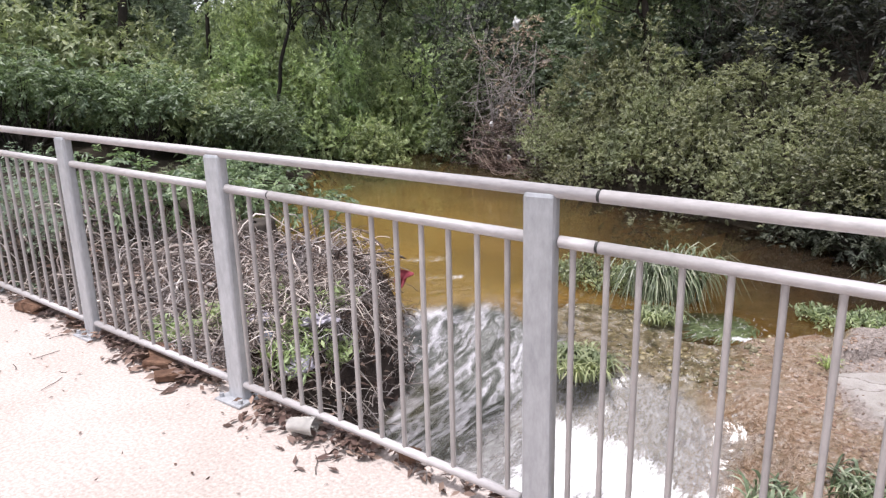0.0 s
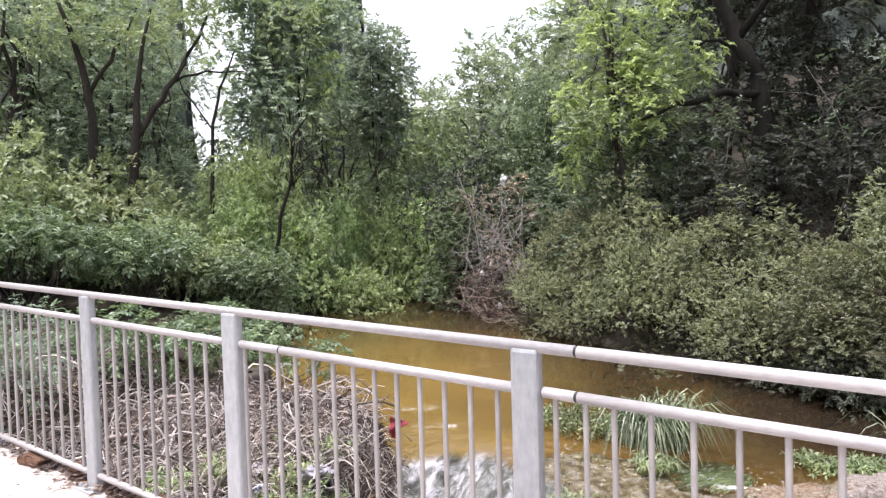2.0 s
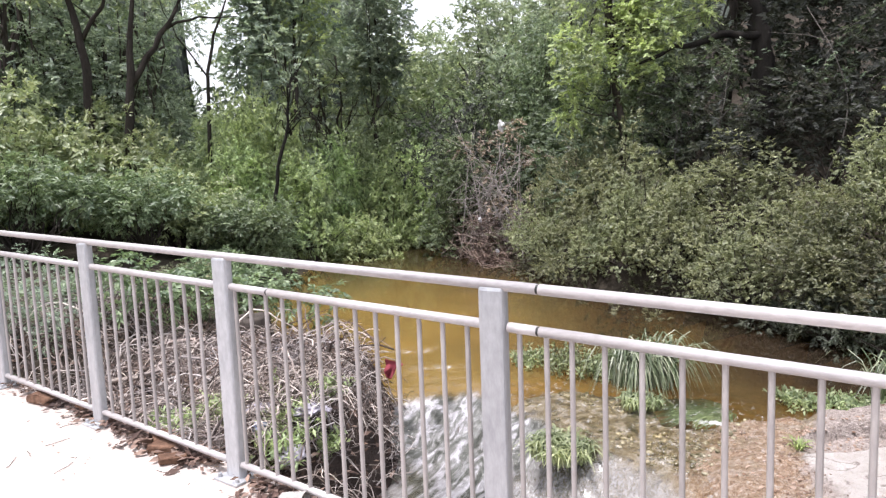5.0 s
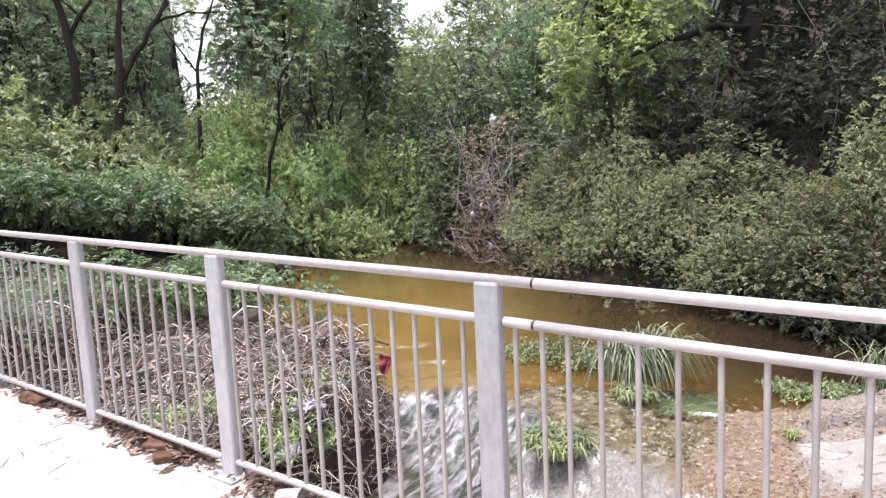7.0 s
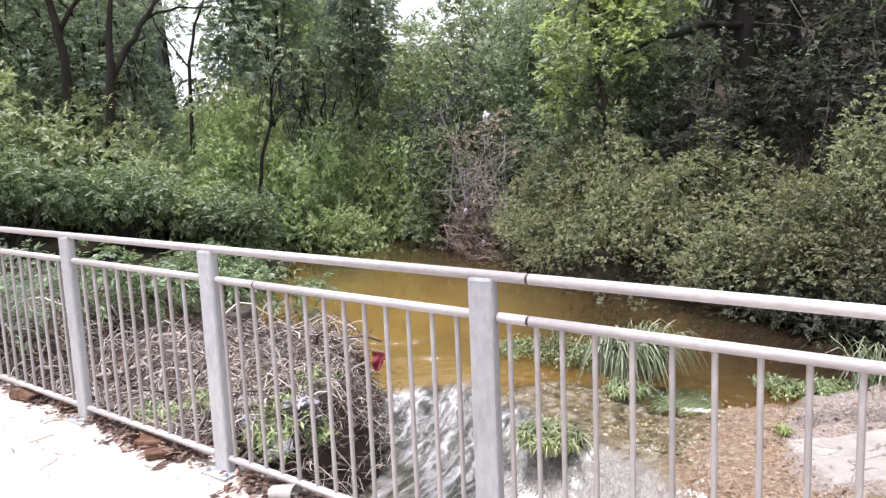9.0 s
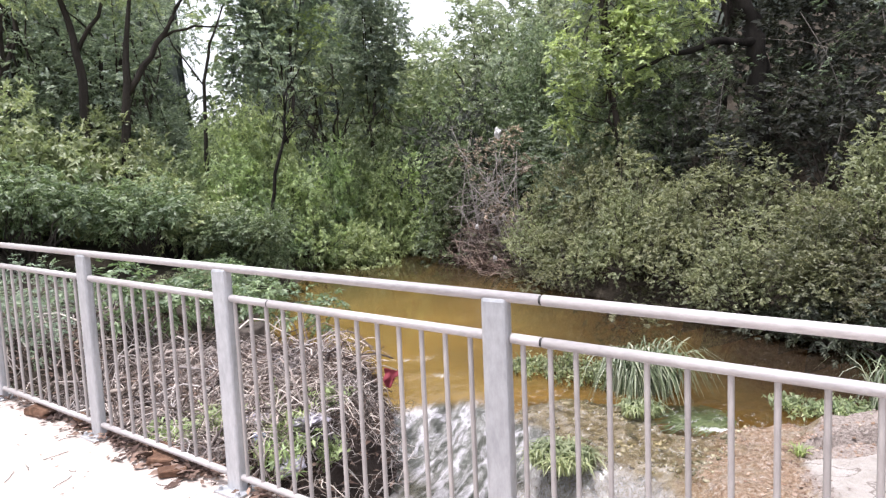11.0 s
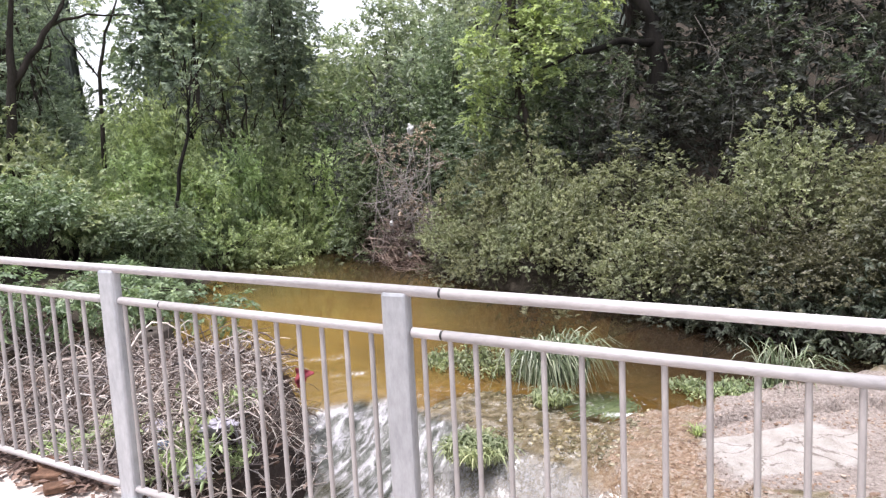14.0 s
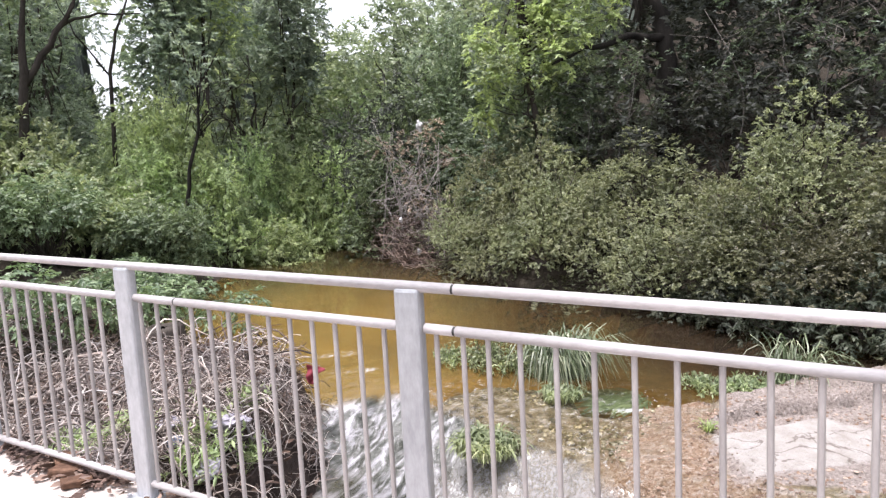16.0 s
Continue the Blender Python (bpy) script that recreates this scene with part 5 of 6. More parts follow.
TREE_PALE = tree("tree", "distant grey-green tree, paled by haze put into its leaves", 10, 3.5, 7.0, 42, 70, 0.25, 0.125, M_LEAF_HAZED, 304, 0.15, (0, 0), (0.8, 1.4), 0.2, 6, -0.4)

def plant(proto, spots):
    """Sets a kind of plant out at (x, y, turn, scale, height factor)."""
    for x, y, turn, s, zs in spots:
        place(proto, x, y, ground_z(x, y) - 0.05, turn, s, zs)


plant(OLIVE_A, [(0.3, 9.3, 0, 0.95, 1.0), (3.0, 8.7, 70, 1.0, 1.1), (7.0, 8.0, 10, 1.2, 1.1)])
plant(STRAW_A, [(-0.9, 9.7, 80, 0.9, 1.0), (-3.3, 11.0, 200, 1.0, 1.15), (-2.3, 10.5, 20, 0.85, 1.1), (-4.1, 12.1, 120, 0.95, 1.35), (-5.3, 12.9, 310, 0.85, 1.4), (-4.7, 11.4, 260, 0.75, 1.1), (-5.9, 12.3, 20, 0.8, 1.1), (0.9, 10.7, 190, 1.05, 1.2), (-1.5, 11.4, 300, 1.0, 0.95), (2.8, 10.4, 250, 1.0, 0.95)])
for x, y, turn, s, zs in ((0.35, 8.75, 0, 0.95, 0.85), (1.15, 8.35, 70, 0.9, 1.0), (2.05, 8.1, 150, 1.0, 1.1), (3.0, 7.9, 220, 1.1, 1.1), (4.1, 7.7, 300, 1.2, 1.2), (-0.55, 9.15, 190, 0.7, 0.75)):
    place(DUSKY, x, y, WATER - 0.06, turn, s, zs)
plant(OLIVE_B, [(1.6, 8.9, 30, 0.95, 1.0), (4.9, 8.4, 120, 1.1, 1.2)])
plant(OLIVE_C, [(-2.6, 9.7, 0, 1.0, 0.9), (1.9, 8.3, 45, 0.8, 0.8), (-5.0, 11.1, 135, 0.8, 0.9), (-6.2, 11.9, 200, 0.8, 0.8), (-9.4, 14.8, 30, 1.3, 1.4), (-8.4, 14.0, 90, 1.2, 1.2), (-7.2, 13.2, 210, 1.0, 1.0), (-8.6, 4.0, 300, 0.8, 0.8)])
plant(DARK_B, [(-0.2, 13.2, 40, 1.0, 1.0), (2.2, 12.6, 130, 1.0, 1.0), (-2.6, 13.4, 210, 1.0, 1.0), (4.6, 12.0, 300, 1.1, 1.0), (1.0, 15.8, 10, 1.3, 1.1), (-2.0, 16.2, 70, 1.3, 1.1), (4.2, 15.4, 160, 1.3, 1.1), (7.0, 14.0, 20, 1.3, 1.1), (-10.9, 15.8, 60, 0.95, 1.7), (-9.7, 15.2, 160, 0.8, 1.5)])
plant(DARK_A, [(-4.9, 14.0, 100, 0.95, 1.0), (-5.0, 16.8, 250, 1.3, 1.1), (-7.4, 15.6, 330, 1.0, 1.0), (-9.0, 16.4, 200, 1.0, 1.1), (-7.6, 18.2, 120, 1.3, 1.2), (-19.5, 8.8, 0, 1.4, 1.3), (-20.0, 5.0, 90, 1.4, 1.3), (-21.5, 12.0, 180, 1.5, 1.3), (-21, 2.0, 45, 1.4, 1.2), (-10.4, 18.0, 10, 1.2, 1.4), (-23.5, 6.5, 80, 1.8, 1.5), (-23.5, 10.5, 180, 1.8, 1.5), (-23.0, 15.0, 280, 1.8, 1.5), (-24.5, 3.0, 20, 1.8, 1.5)])
plant(DARK_C, [(-9.55, 14.1, 0, 0.95, 1.0), (-8.9, 17.6, 120, 1.1, 1.25), (-11.6, 16.6, 240, 0.9, 0.95)])
plant(GREEN_D, [(-12.2, 3.6, 0, 0.95, 1.0), (-11.9, 5.9, 80, 0.9, 0.95), (-12.6, 1.6, 200, 0.95, 1.0), (-11.0, 7.6, 150, 0.75, 0.9)])
plant(LIME_A, [(-14.6, 4.6, 0, 1.25, 1.55), (-14.8, 7.0, 60, 1.15, 1.5), (-14.4, 2.4, 130, 1.2, 1.45), (-12.6, 7.2, 120, 1.0, 1.1)])
plant(GREEN_C, [(-14.2, 10.0, 180, 0.95, 1.3), (-13.3, 10.8, 90, 0.7, 0.9), (-14.5, 16.4, 210, 1.1, 1.9), (-13.9, 11.5, 310, 0.95, 1.5), (-16.0, 11.2, 130, 1.0, 1.9), (-17.2, 6.0, 75, 1.1, 1.2), (-16.6, 9.4, 280, 1.1, 1.2), (-18.2, 13.0, 50, 1.3, 1.2), (-16.4, 12.0, 140, 1.0, 1.3), (-17.5, 17.4, 20, 1.4, 1.4), (-13.6, 18.8, 75, 1.3, 1.5), (-11.8, 19.0, 75, 1.2, 1.5), (-15.0, 20.5, 320, 1.4, 1.8)])
plant(GREEN_A, [(-17.0, 3.0, 20, 1.1, 1.0), (-19.0, 1.6, 10, 1.3, 1.2)])
plant(GREEN_B, [(-9.5, 5.7, 30, 0.55, 0.7), (-10.8, 7.8, 70, 0.48, 1.5), (-15.6, 0.8, 190, 1.0, 1.0), (-11.6, 8.0, 100, 0.55, 0.9), (-9.7, 6.8, 160, 0.42, 0.55), (-12.4, 9.8, 260, 0.5, 0.7)])
plant(LIME_B, [(-13.7, 13.3, 40, 1.05, 2.1), (-12.5, 14.4, 160, 1.0, 1.9), (-14.3, 11.3, 280, 1.1, 2.1), (-13.9, 9.9, 330, 1.0, 2.0), (-12.6, 10.9, 70, 0.95, 1.5), (-11.5, 12.1, 220, 0.85, 1.15), (-13.0, 9.2, 10, 0.9, 1.5), (-13.8, 12.6, 150, 0.9, 0.9), (-12.6, 16.4, 40, 1.2, 1.1), (-10.6, 16.0, 310, 0.85, 0.9), (-13.3, 15.8, 0, 1.15, 1.2), (-11.8, 15.4, 100, 0.95, 1.1), (-14.8, 16.0, 200, 1.2, 1.2)])
plant(TREE_DARK, [(-18.4, 15.2, 40, 0.5, 1.7), (-20.9, 11.8, 190, 0.5, 1.7), (-19.8, 9.4, 60, 0.85, 1.0), (-20.2, 7.0, 140, 0.9, 1.0), (-16.9, 16.9, 250, 0.6, 1.0), (-24.0, 9.0, 100, 1.0, 1.0), (-24.0, 0.0, 260, 1.0, 1.0), (-10.4, 19.4, 20, 0.5, 1.0), (-20.2, 19.2, 130, 0.85, 1.0), (-26.0, 13.0, 30, 1.0, 1.0), (-6.0, 18.0, 90, 0.75, 1.0)])
plant(BLUE_C, [(-8.0, 0.9, 0, 0.9, 0.95), (-8.2, 2.3, 70, 0.8, 0.9), (-7.2, 1.2, 20, 0.6, 0.9), (-9.2, 1.6, 140, 1.0, 1.0), (-6.5, 0.8, 250, 0.5, 0.9), (-10.4, 0.9, 200, 1.0, 0.95), (-11.8, 1.1, 30, 1.0, 1.0), (-13.2, 1.0, 110, 1.0, 1.0), (-9.4, 3.2, 300, 0.7, 0.8), (-14.8, 1.1, 170, 1.1, 1.0), (-10.6, 2.4, 240, 0.9, 0.9)])
plant(TREE_GREEN, [(-21.0, 3.2, 200, 0.9, 1.0), (-23.5, 11.3, 30, 1.0, 1.0), (-25.5, 5.0, 170, 1.0, 1.0), (-20.5, 0.2, 80, 0.9, 1.0)])
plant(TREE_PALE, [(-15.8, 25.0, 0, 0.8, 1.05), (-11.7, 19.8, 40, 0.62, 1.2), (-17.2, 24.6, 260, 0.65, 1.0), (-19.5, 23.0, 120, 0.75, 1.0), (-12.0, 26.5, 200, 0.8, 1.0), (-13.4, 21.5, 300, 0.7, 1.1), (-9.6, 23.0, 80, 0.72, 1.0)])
plant(TREE_SHADE, [(1.0, 16.6, 210, 0.75, 1.0), (3.0, 16.0, 280, 0.75, 1.0), (6.0, 15.0, 330, 0.8, 1.0), (-1.0, 18.5, 150, 0.85, 1.0), (4.5, 20.5, 15, 0.9, 1.0), (9.5, 15.0, 75, 0.85, 1.0), (-3.5, 18.5, 310, 0.8, 1.0)])

# leafy shrub leaning out over the pool beyond the debris, dark underneath
rg = np.random.default_rng(401)
lean_blobs = []
for k in range(46):
    u = rg.random()
    z = np.interp(u, [0, 0.5, 1], [0.36, 0.08, -0.48])
    lean_blobs.append((np.interp(u, [0, 0.5, 1], [1.2, 1.5, 2.05]) + rg.normal(0, 0.32), np.interp(u, [0, 0.5, 1], [-1.9, 0.0, 1.75]) + rg.normal(0, 0.15), z + rg.uniform(-0.42, 0.18) * (1.15 - 0.5 * u) + 0.45, rg.uniform(0.2, 0.34)))
lean_stems = [[(0, 0, 0, 0.05), (0.4, b[1] * 0.2, 0.3, 0.03), (b[0] * 0.6, b[1] * 0.6, min(0.45, b[2]), 0.014), (b[0], b[1], b[2], 0.006)] for b in lean_blobs[::4]]
ob = custom("shrub", "leafy green shrub leaning out over the pool", "shrub", "bank shrubs", lean_stems, lean_blobs, 330, 0.10, 0.04, M_LEAF_GREEN, 402, 0.5)
ob.matrix_basis = pose(-8.7, 4.2, ground_z(-8.7, 4.2) - 0.05)

# slender pale saplings in the shade of the right bank
for i, (x, y, h) in enumerate(((-0.4, 12.6, 3.6), (0.7, 12.9, 3.2), (2.4, 11.9, 3.4), (-2.2, 12.7, 3.4), (3.6, 11.6, 3.8), (1.5, 12.3, 2.8), (-3.3, 13.0, 3.0))):
    rs = np.random.default_rng(430 + i)
    st = [[(0, 0, -0.1, 0.016), (rs.normal(0, 0.15), rs.normal(0, 0.1), h * 0.35, 0.014), (rs.normal(0, 0.2), rs.normal(0, 0.1), h * 0.65, 0.011), (rs.normal(0, 0.3), rs.normal(0, 0.2), h, 0.005)]]
    for _ in range(5):
        t = rs.uniform(0.45, 0.95)
        st.append([(0, 0, h * t, 0.01), (rs.normal(0, 0.25), rs.normal(0, 0.25), h * t + 0.3, 0.008), (rs.normal(0, 0.5), rs.normal(0, 0.5), h * t + 0.6, 0.003)])
    o = custom("sapling", "slender pale-stemmed sapling in the shade", "tree", "bank saplings", st, [(rs.normal(0, 0.35), rs.normal(0, 0.35), h * rs.uniform(0.55, 1.1), rs.uniform(0.2, 0.34)) for _ in range(9)], 260, 0.09, 0.036, M_LEAF_DEEP, 440 + i, bark=M_SAPLING)
    o.matrix_basis = pose(x, y, ground_z(x, y), 0, 0, 50 * i)

# big dark tree leaning over the right bank, with a long low limb
gz = ground_z(-1.7, 14.4)
big_blobs = [(1.2 + rg.normal(0, 1.3), rg.normal(-0.1, 1.0), 8.3 - gz + rg.uniform(-1.6, 1.8), rg.uniform(0.6, 1.0)) for _ in range(26)]
# the crown's leaf colour carries the woodland shade
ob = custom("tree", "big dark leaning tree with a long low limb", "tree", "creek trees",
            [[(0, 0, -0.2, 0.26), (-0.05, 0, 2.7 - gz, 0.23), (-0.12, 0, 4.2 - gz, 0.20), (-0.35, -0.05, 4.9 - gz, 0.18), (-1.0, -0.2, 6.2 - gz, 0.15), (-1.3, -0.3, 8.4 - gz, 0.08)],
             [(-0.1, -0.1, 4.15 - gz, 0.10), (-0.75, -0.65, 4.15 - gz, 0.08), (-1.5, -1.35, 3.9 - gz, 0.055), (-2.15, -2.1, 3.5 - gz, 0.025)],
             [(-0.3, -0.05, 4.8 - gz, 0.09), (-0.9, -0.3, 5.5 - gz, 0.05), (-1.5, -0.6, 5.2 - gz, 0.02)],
             [(-0.6, -0.1, 5.4 - gz, 0.10), (0.3, -0.2, 6.6 - gz, 0.07), (1.0, -0.2, 7.6 - gz, 0.03)]], big_blobs, 85, 0.17, 0.07, M_LEAF_SHADED, 403, 0.25, M_BLACKBARK)
ob.matrix_basis = pose(-1.7, 14.4, gz)

# lime-topped tree over the water, rooted on the right bank; lit tips and shaded underside are leaf colours
rg = np.random.default_rng(409)
gz = ground_z(-4.25, 13.1)
LEFT, AWAY = np.array([-0.935, -0.355, 0]), np.array([-0.355, 0.935, 0])


def over(s, a, z):
    p = LEFT * s + AWAY * a
    return (p[0], p[1], z - gz)


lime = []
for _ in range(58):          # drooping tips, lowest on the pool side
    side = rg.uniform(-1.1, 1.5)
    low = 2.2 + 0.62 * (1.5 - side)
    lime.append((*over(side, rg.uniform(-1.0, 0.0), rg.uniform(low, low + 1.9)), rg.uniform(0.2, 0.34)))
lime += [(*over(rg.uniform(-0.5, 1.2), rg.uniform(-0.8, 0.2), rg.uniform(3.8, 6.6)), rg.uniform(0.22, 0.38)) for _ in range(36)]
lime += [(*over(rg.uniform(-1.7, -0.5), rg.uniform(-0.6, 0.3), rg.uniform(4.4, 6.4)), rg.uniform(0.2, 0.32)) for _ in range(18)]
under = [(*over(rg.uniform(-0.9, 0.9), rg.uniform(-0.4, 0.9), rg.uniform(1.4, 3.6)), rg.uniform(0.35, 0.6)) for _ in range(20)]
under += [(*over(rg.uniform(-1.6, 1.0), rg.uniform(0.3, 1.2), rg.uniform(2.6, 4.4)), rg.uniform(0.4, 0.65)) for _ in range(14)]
lime_stems = [[(0, 0, -0.2, 0.11), (*over(0.1, 0, 1.8), 0.09), (*over(0.35, -0.1, 3.6), 0.06), (*over(0.6, -0.3, 5.6), 0.02)]]
lime_stems += [[(*over(0.15 + 0.02 * k, 0, 2.0 + 0.15 * k), 0.03), (*over(0.5 * q[3] + 0.3, -0.2, q[2] + gz - 0.3), 0.018), (q[0], q[1], q[2], 0.006)] for k, q in enumerate(lime[::4])]
ob = custom("tree", "tree with lime-green drooping tips, underside shade put into its colour", "tree", "creek trees", lime_stems, lime[::3] + lime[1::3], 360, 0.11, 0.05, M_LEAF_LIME, 410, 0.4)
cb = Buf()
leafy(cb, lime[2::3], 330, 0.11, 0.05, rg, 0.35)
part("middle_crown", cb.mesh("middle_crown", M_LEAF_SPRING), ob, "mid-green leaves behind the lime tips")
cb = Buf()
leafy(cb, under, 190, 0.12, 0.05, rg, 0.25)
part("lower_crown", cb.mesh("lower_crown", M_LEAF_GREEN), ob, "lower foliage with shade put into its dark green")
ob.matrix_basis = pose(-4.25, 13.1, gz)

# two dark creeper-hung trees standing over the pool
for x, y, sd, half, z0, z1, nb, tips in ((-14.6, 12.4, 411, 1.5, 4.2, 8.8, 52, 12), (-14.9, 16.6, 412, 0.85, 3.4, 8.1, 38, 0)):
    rg = np.random.default_rng(sd)
    gz = ground_z(x, y)
    a = math.atan2(y + 1.93, x - 1.15)
    lf = np.array([-math.sin(a), math.cos(a)])
    bl = []
    for _ in range(nb):
        u, w = rg.uniform(-half, half), rg.uniform(-1.0, 1.0)
        z = rg.uniform(z0 + 0.8 * abs(u) * (u < 0), z1)
        bl.append((lf[0] * u + math.cos(a) * w, lf[1] * u + math.sin(a) * w, z - gz, rg.uniform(0.45, 0.8)))
    st = [[(0, 0, -0.2, 0.10), (0.25, 0.15, 1.6, 0.085), (0.1, -0.2, 3.4, 0.07), (0.3, 0.1, 4.8, 0.05), (0.0, 0.1, z1 - gz - 0.6, 0.02)]]
    st += [[(0.1, -0.2, 3.4 + 0.35 * k, 0.03), (q[0] * 0.7, q[1] * 0.7, max(q[2] - 0.5, 3.5 + 0.3 * k), 0.02), (q[0], q[1], q[2], 0.008)] for k, q in enumerate(bl[::9])]
    for _ in range(12):          # bare twigs hanging below the crown
        q = bl[rg.integers(nb)]
        st.append([(q[0], q[1], z0 - gz + 0.5, 0.016), (q[0] + rg.normal(0, 0.3), q[1] + rg.normal(0, 0.3), z0 - gz - 0.2, 0.012), (q[0] + rg.normal(0, 0.6), q[1] + rg.normal(0, 0.6), z0 - gz - rg.uniform(0.0, 0.9), 0.005)])
    ob = custom("tree", "dark creeper-hung tree standing over the pool", "tree", "creek trees", st, bl, 240, 0.145, 0.078, M_LEAF_DARK, sd + 10, 0.3)
    # sunlight on this side is put in as lime-coloured sprays
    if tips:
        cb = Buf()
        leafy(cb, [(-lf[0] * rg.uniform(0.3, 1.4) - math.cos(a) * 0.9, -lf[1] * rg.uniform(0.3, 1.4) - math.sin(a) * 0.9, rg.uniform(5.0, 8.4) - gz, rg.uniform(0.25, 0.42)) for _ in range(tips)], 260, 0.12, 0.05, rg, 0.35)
        part("sunlit_spray", cb.mesh("sunlit_spray", M_LEAF_LIME), ob, "lime-green leaf sprays with sunlight put into their colour")
    ob.matrix_basis = pose(x, y, gz)

# forked trees on the left bank, arching towards the pool
FORKS = (
    ((-15.8, 7.05), 404, [[(0, 0, -0.2, 0.15), (-0.05, -0.1, 2.9, 0.12), (-0.1, -0.15, 4.4, 0.10), (-0.2, -0.4, 5.9, 0.07), (-0.5, -0.9, 7.4, 0.03)],
                          [(-0.1, -0.2, 4.6, 0.06), (0.2, 0.3, 5.6, 0.045), (0.5, 0.8, 6.9, 0.02)]], (-0.3, -0.3, 7.4)),
    ((-14.6, 7.1), 405, [[(0, 0, -0.2, 0.13), (0.05, 0.05, 2.2, 0.11), (0.1, 0.15, 3.6, 0.10), (0.1, 0.2, 4.9, 0.06), (0.3, 0.5, 6.6, 0.03)],
                         [(0.08, 0.12, 3.4, 0.08), (0.35, 0.5, 4.25, 0.07), (0.75, 1.15, 5.45, 0.055), (1.0, 1.6, 6.6, 0.025)],
                         [(0.5, 0.8, 4.8, 0.04), (0.9, 1.4, 5.15, 0.03), (1.55, 2.25, 5.25, 0.012)]], (0.6, 0.8, 7.2)),
    ((-15.2, 9.85), 406, [[(0, 0, -0.2, 0.07), (0.05, 0.05, 3.6, 0.05), (0.15, 0.15, 5.0, 0.04), (0.45, 0.55, 6.2, 0.02)],
                          [(0.05, 0.05, 4.0, 0.025), (-0.5, -0.6, 5.2, 0.018), (-0.7, -0.9, 6.4, 0.008)]], (0.2, 0.3, 7.6)))
for (x, y), sd, st, (ax, ay, az) in FORKS:
    gz = ground_z(x, y)
    rg = np.random.default_rng(sd)
    st = [[(p[0], p[1], p[2] - gz if p[2] > 0 else p[2], p[3]) for p in q] for q in st]
    bl = [(ax + rg.normal(0, 1.25), ay + rg.normal(0, 1.25), az - gz + rg.uniform(-1.5, 1.6), rg.uniform(0.4, 0.75)) for _ in range(22)]
    ob = custom("tree", "tree forking low into slender dark stems", "tree", "creek trees", st, bl, 190, 0.12, 0.05, M_LEAF_SPRING, sd + 10, bark=M_DARKBARK)
    ob.matrix_basis = pose(x, y, gz)

# slim black stem with arching twigs
gz = ground_z(-11.45, 8.75)
st = [[(0, 0, -0.1, 0.05), (0.08, 0.07, 0.92 - gz, 0.045), (0.35, 0.37, 2.36 - gz, 0.036), (0.4, 0.45, 3.4 - gz, 0.02)]]
for k in range(14):
    a, r = rg.uniform(0, 6.28), rg.uniform(0.6, 1.4)
    st.append([(0.34, 0.38, 2.2 - gz + 0.08 * k, 0.014), (0.34 + r * 0.5 * math.cos(a), 0.38 + r * 0.5 * math.sin(a), 2.65 - gz + 0.08 * k, 0.010), (0.34 + r * math.cos(a), 0.38 + r * math.sin(a), 2.2 - gz + 0.07 * k, 0.004)])
ob = custom("tree", "slim black-stemmed sapling with arching bare twigs", "tree", "creek trees", st, [(0.3 + rg.normal(0, 0.6), 0.4 + rg.normal(0, 0.6), 3.7 - gz + rg.uniform(-0.4, 0.9), 0.4) for _ in range(9)], 150, 0.10, 0.042, M_LEAF_DARK, 407, bark=M_BLACKBARK)
ob.matrix_basis = pose(-11.45, 8.75, gz)

# tangle of dead branches on the right bank, with snagged plastic
gz = ground_z(-7.7, 13.5)
rg = np.random.default_rng(413)
st = []
for k in range(26):
    bx, by, hh = rg.normal(0.0, 0.75), rg.normal(0, 0.5), rg.uniform(1.0, 3.7)
    lx, ly = rg.normal(-0.5, 1.0) * hh / 2.4, rg.normal(-0.1, 0.4)
    knee = np.array([bx + lx * 0.3 + rg.normal(0, 0.14), by + ly * 0.35, hh * rg.uniform(0.45, 0.65)])
    tip = np.array([bx + lx, by + ly, hh])
    st.append([(bx, by, -0.15, 0.02), (*knee, 0.013), (*tip, 0.005)])
    for _ in range(8):
        t = rg.uniform(0.1, 1.0)
        o = np.array([bx, by, -0.15]) + (knee - np.array([bx, by, -0.15])) * min(1, t * 2) + (tip - knee) * max(0, t * 2 - 1)
        e = o + np.array([rg.normal(-0.12, 0.42), rg.normal(0, 0.35), rg.normal(0.0, 0.3)])
        m2 = (o + e) / 2 + rg.normal(0, 0.07, 3)
        st.append([(*o, 0.008), (*m2, 0.006), (*e, 0.0025)])
        for _ in range(2):
            e2 = m2 + rg.normal(0, 0.24, 3)
            st.append([(*m2, 0.005), (*((m2 + e2) / 2 + rg.normal(0, 0.03, 3)), 0.0035), (*e2, 0.002)])
withered = [(rg.normal(0.1, 0.75), rg.normal(0, 0.35), rg.uniform(0.6, 3.3), rg.uniform(0.16, 0.3)) for _ in range(30)]
ob = custom("dead_tree", "grey tangle of dead branches with withered brown leaves", "dead tree", "", st, withered, 520, 0.075, 0.034, M_WITHERED, 408, bark=M_DEADWOOD)
ob.matrix_basis = pose(-7.7, 13.5, gz)
ob = thing("brush_heap", "flood-stranded heap of dead reddish brush at the waterline", "brush", kind="stuff")
bb = Buf()
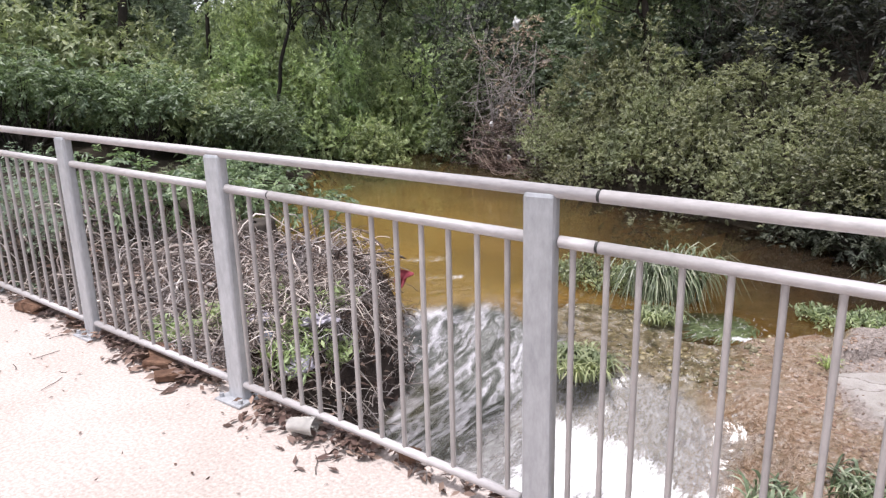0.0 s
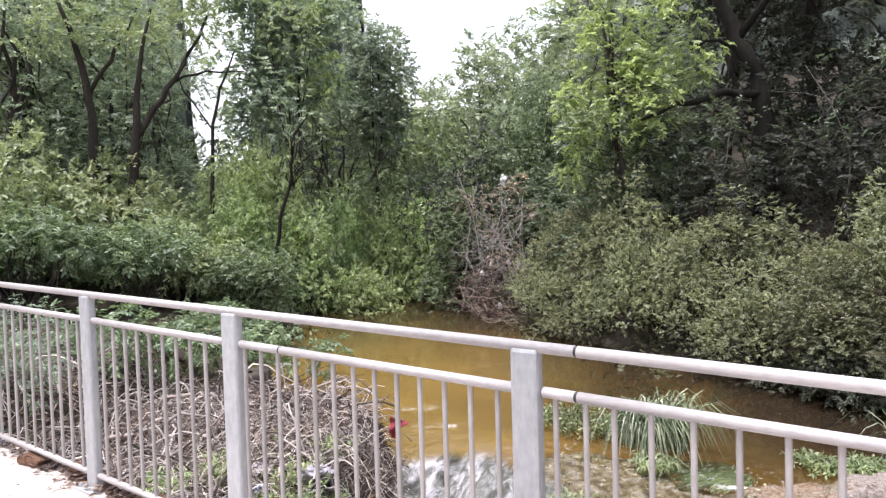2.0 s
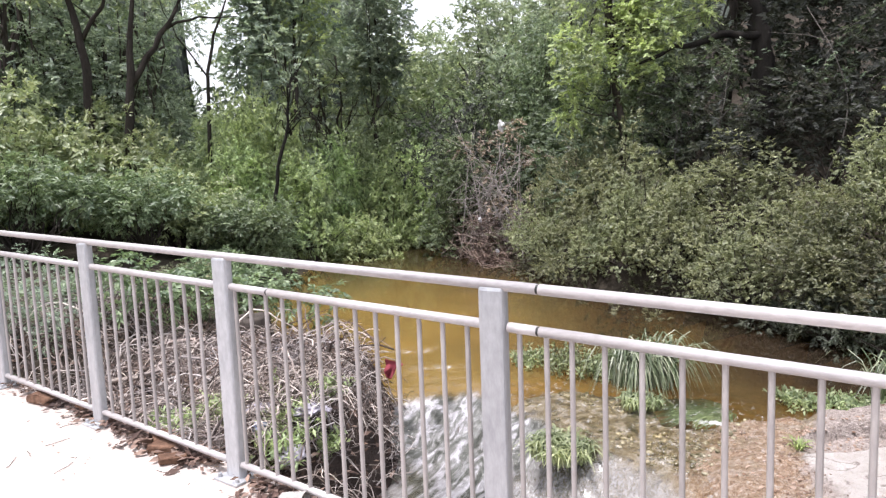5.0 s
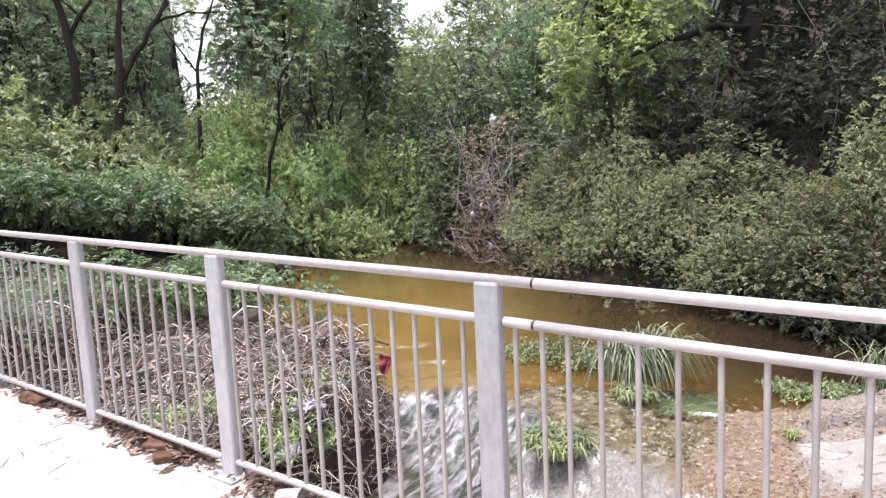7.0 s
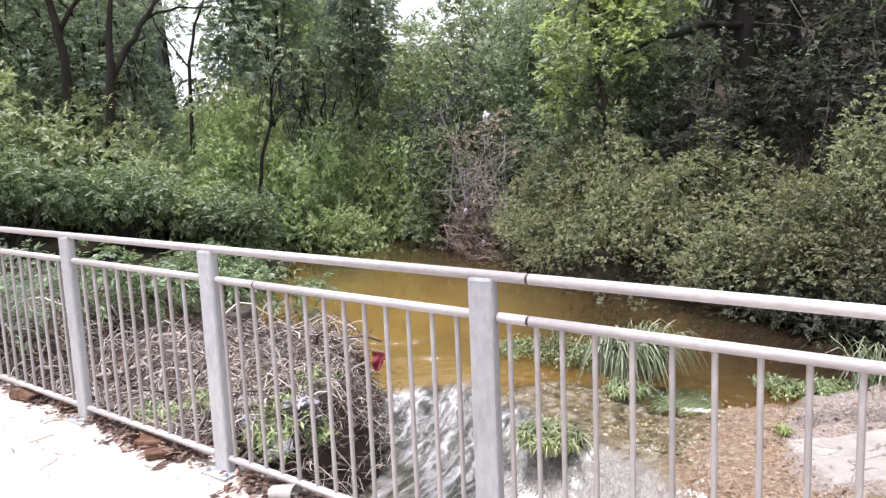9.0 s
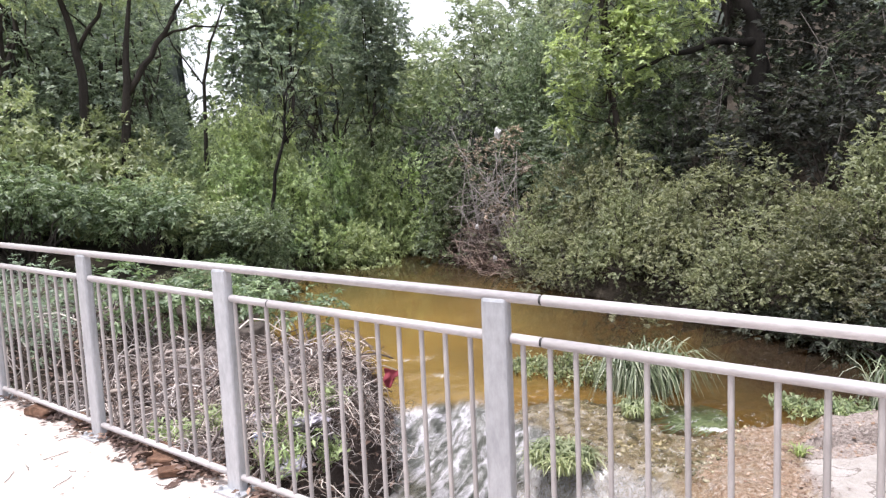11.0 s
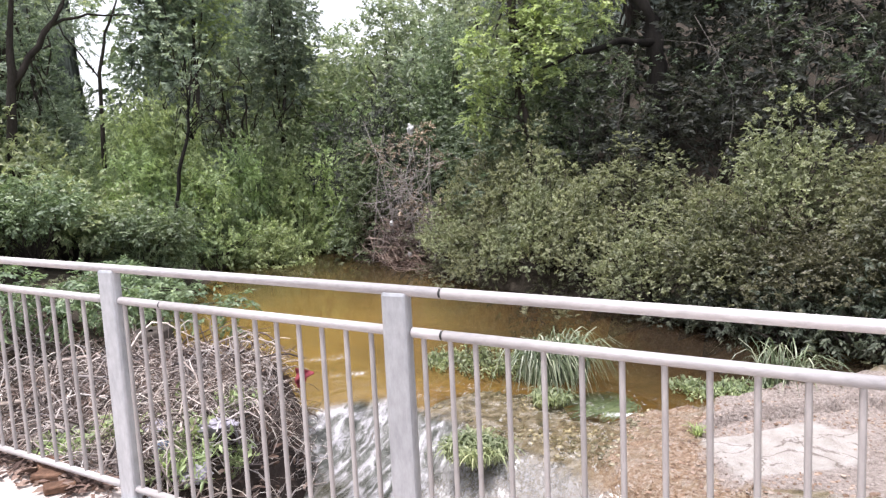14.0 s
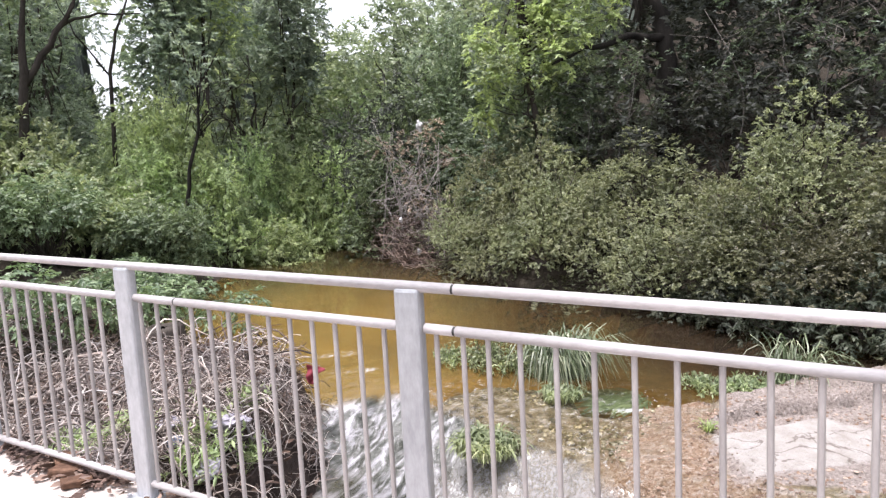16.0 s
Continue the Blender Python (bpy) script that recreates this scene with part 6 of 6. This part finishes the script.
for k in range(950):
    a, r = rg.uniform(0, 6.28), rg.uniform(0.15, 0.55)
    c = np.array([rg.normal(0, 0.75), rg.normal(0, 0.3), 0.0])
    c[2] = rg.uniform(0.05, 0.25 + 0.95 * math.exp(-(c[0] / 0.9) ** 2))
    d = np.array([r * math.cos(a), r * 0.6 * math.sin(a), r * rg.normal(0, 0.35)])
    p0, p1 = c - d, c + d
    p0[2], p1[2] = max(p0[2], 0.02), max(p1[2], 0.02)
    tube(bb, np.stack([p0, c + rg.normal(0, 0.03, 3), p1]), np.array([0.007, 0.006, 0.003]), 4, False)
part("dead_brush", bb.mesh("dead_brush", M_BRUSH), ob)
ob.matrix_basis = pose(-8.25, 13.25, max(ground_z(-8.25, 13.25), WATER) - 0.02, 0, 0, -38)


def bag(at, size, seed, label):
    """A torn plastic bag hanging from a twig."""
    o = crumple("plastic_bag", size, M_WHITE, seed, label, "plastic bag", at, 1.7)
    o.matrix_basis = pose(*at, 4, 3, seed * 40)


bag((-7.75, 13.35, 2.42), 0.085, 31, "torn white plastic bag snagged in dead branches")
bag((-8.2, 13.0, 0.0), 0.05, 32, "white plastic scrap snagged in flood-stranded brush")
bag((-7.4, 12.55, -0.75), 0.05, 33, "pale plastic rag hanging over the water")

# far woods closing the view behind the banks; haze left and shade right are leaf colours
rg = np.random.default_rng(500)
fw, fw_shaded = Buf(), Buf()
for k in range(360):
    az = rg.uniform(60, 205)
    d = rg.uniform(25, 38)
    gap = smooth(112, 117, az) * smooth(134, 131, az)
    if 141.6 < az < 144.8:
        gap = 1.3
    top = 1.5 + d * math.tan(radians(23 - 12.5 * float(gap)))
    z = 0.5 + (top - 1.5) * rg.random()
    leafy(fw if az > 112 else fw_shaded, [(1.1 + d * math.cos(radians(az)), -1.9 + d * math.sin(radians(az)), z, rg.uniform(1.1, 1.9))], 18, 0.34, 0.16, rg, 0.2, 8)
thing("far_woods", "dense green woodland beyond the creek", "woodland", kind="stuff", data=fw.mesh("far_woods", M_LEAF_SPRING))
thing("far_woods", "dense woodland behind the steep bank, shade put into its colour", "woodland", kind="stuff", data=fw_shaded.mesh("far_woods", M_LEAF_SHADED))

# lumpy wooded skyline far behind, closing the gaps between the trees
rg = np.random.default_rng(501)
cols, rows_up = 420, 26
v = []
for i in range(cols):
    az = 50 + 165 * i / (cols - 1)
    gap = float(smooth(112, 119, az) * smooth(132.4, 130.6, az)) * 14.5
    gap = max(gap, 19.0 * float(smooth(139.8, 141.4, az) * smooth(146.4, 145.0, az)))
    top = 23.5 - gap + 1.6 * float(grainy(np.array(az), np.array(0.0), 1.1, 3.0)) + rg.normal(0, 0.15)
    for j in range(rows_up):
        k = j / (rows_up - 1)
        d = 44 + 2.5 * float(grainy(np.array(az * 0.7), np.array(k * 14.0), 1.0, 5.0)) + 3.0 * k
        v.append((1.1 + d * math.cos(radians(az)), -1.9 + d * math.sin(radians(az)), -2.0 + k * (3.5 + 44 * math.tan(radians(top)))))
f = [(i * rows_up + j, (i + 1) * rows_up + j, (i + 1) * rows_up + j + 1, i * rows_up + j + 1) for i in range(cols - 1) for j in range(rows_up - 1)]
bk = Buf()
bk.add(v, f)
thing("backdrop", "distant dim wooded skyline", "backdrop", kind="structure", data=bk.mesh("backdrop", M_WOODS))
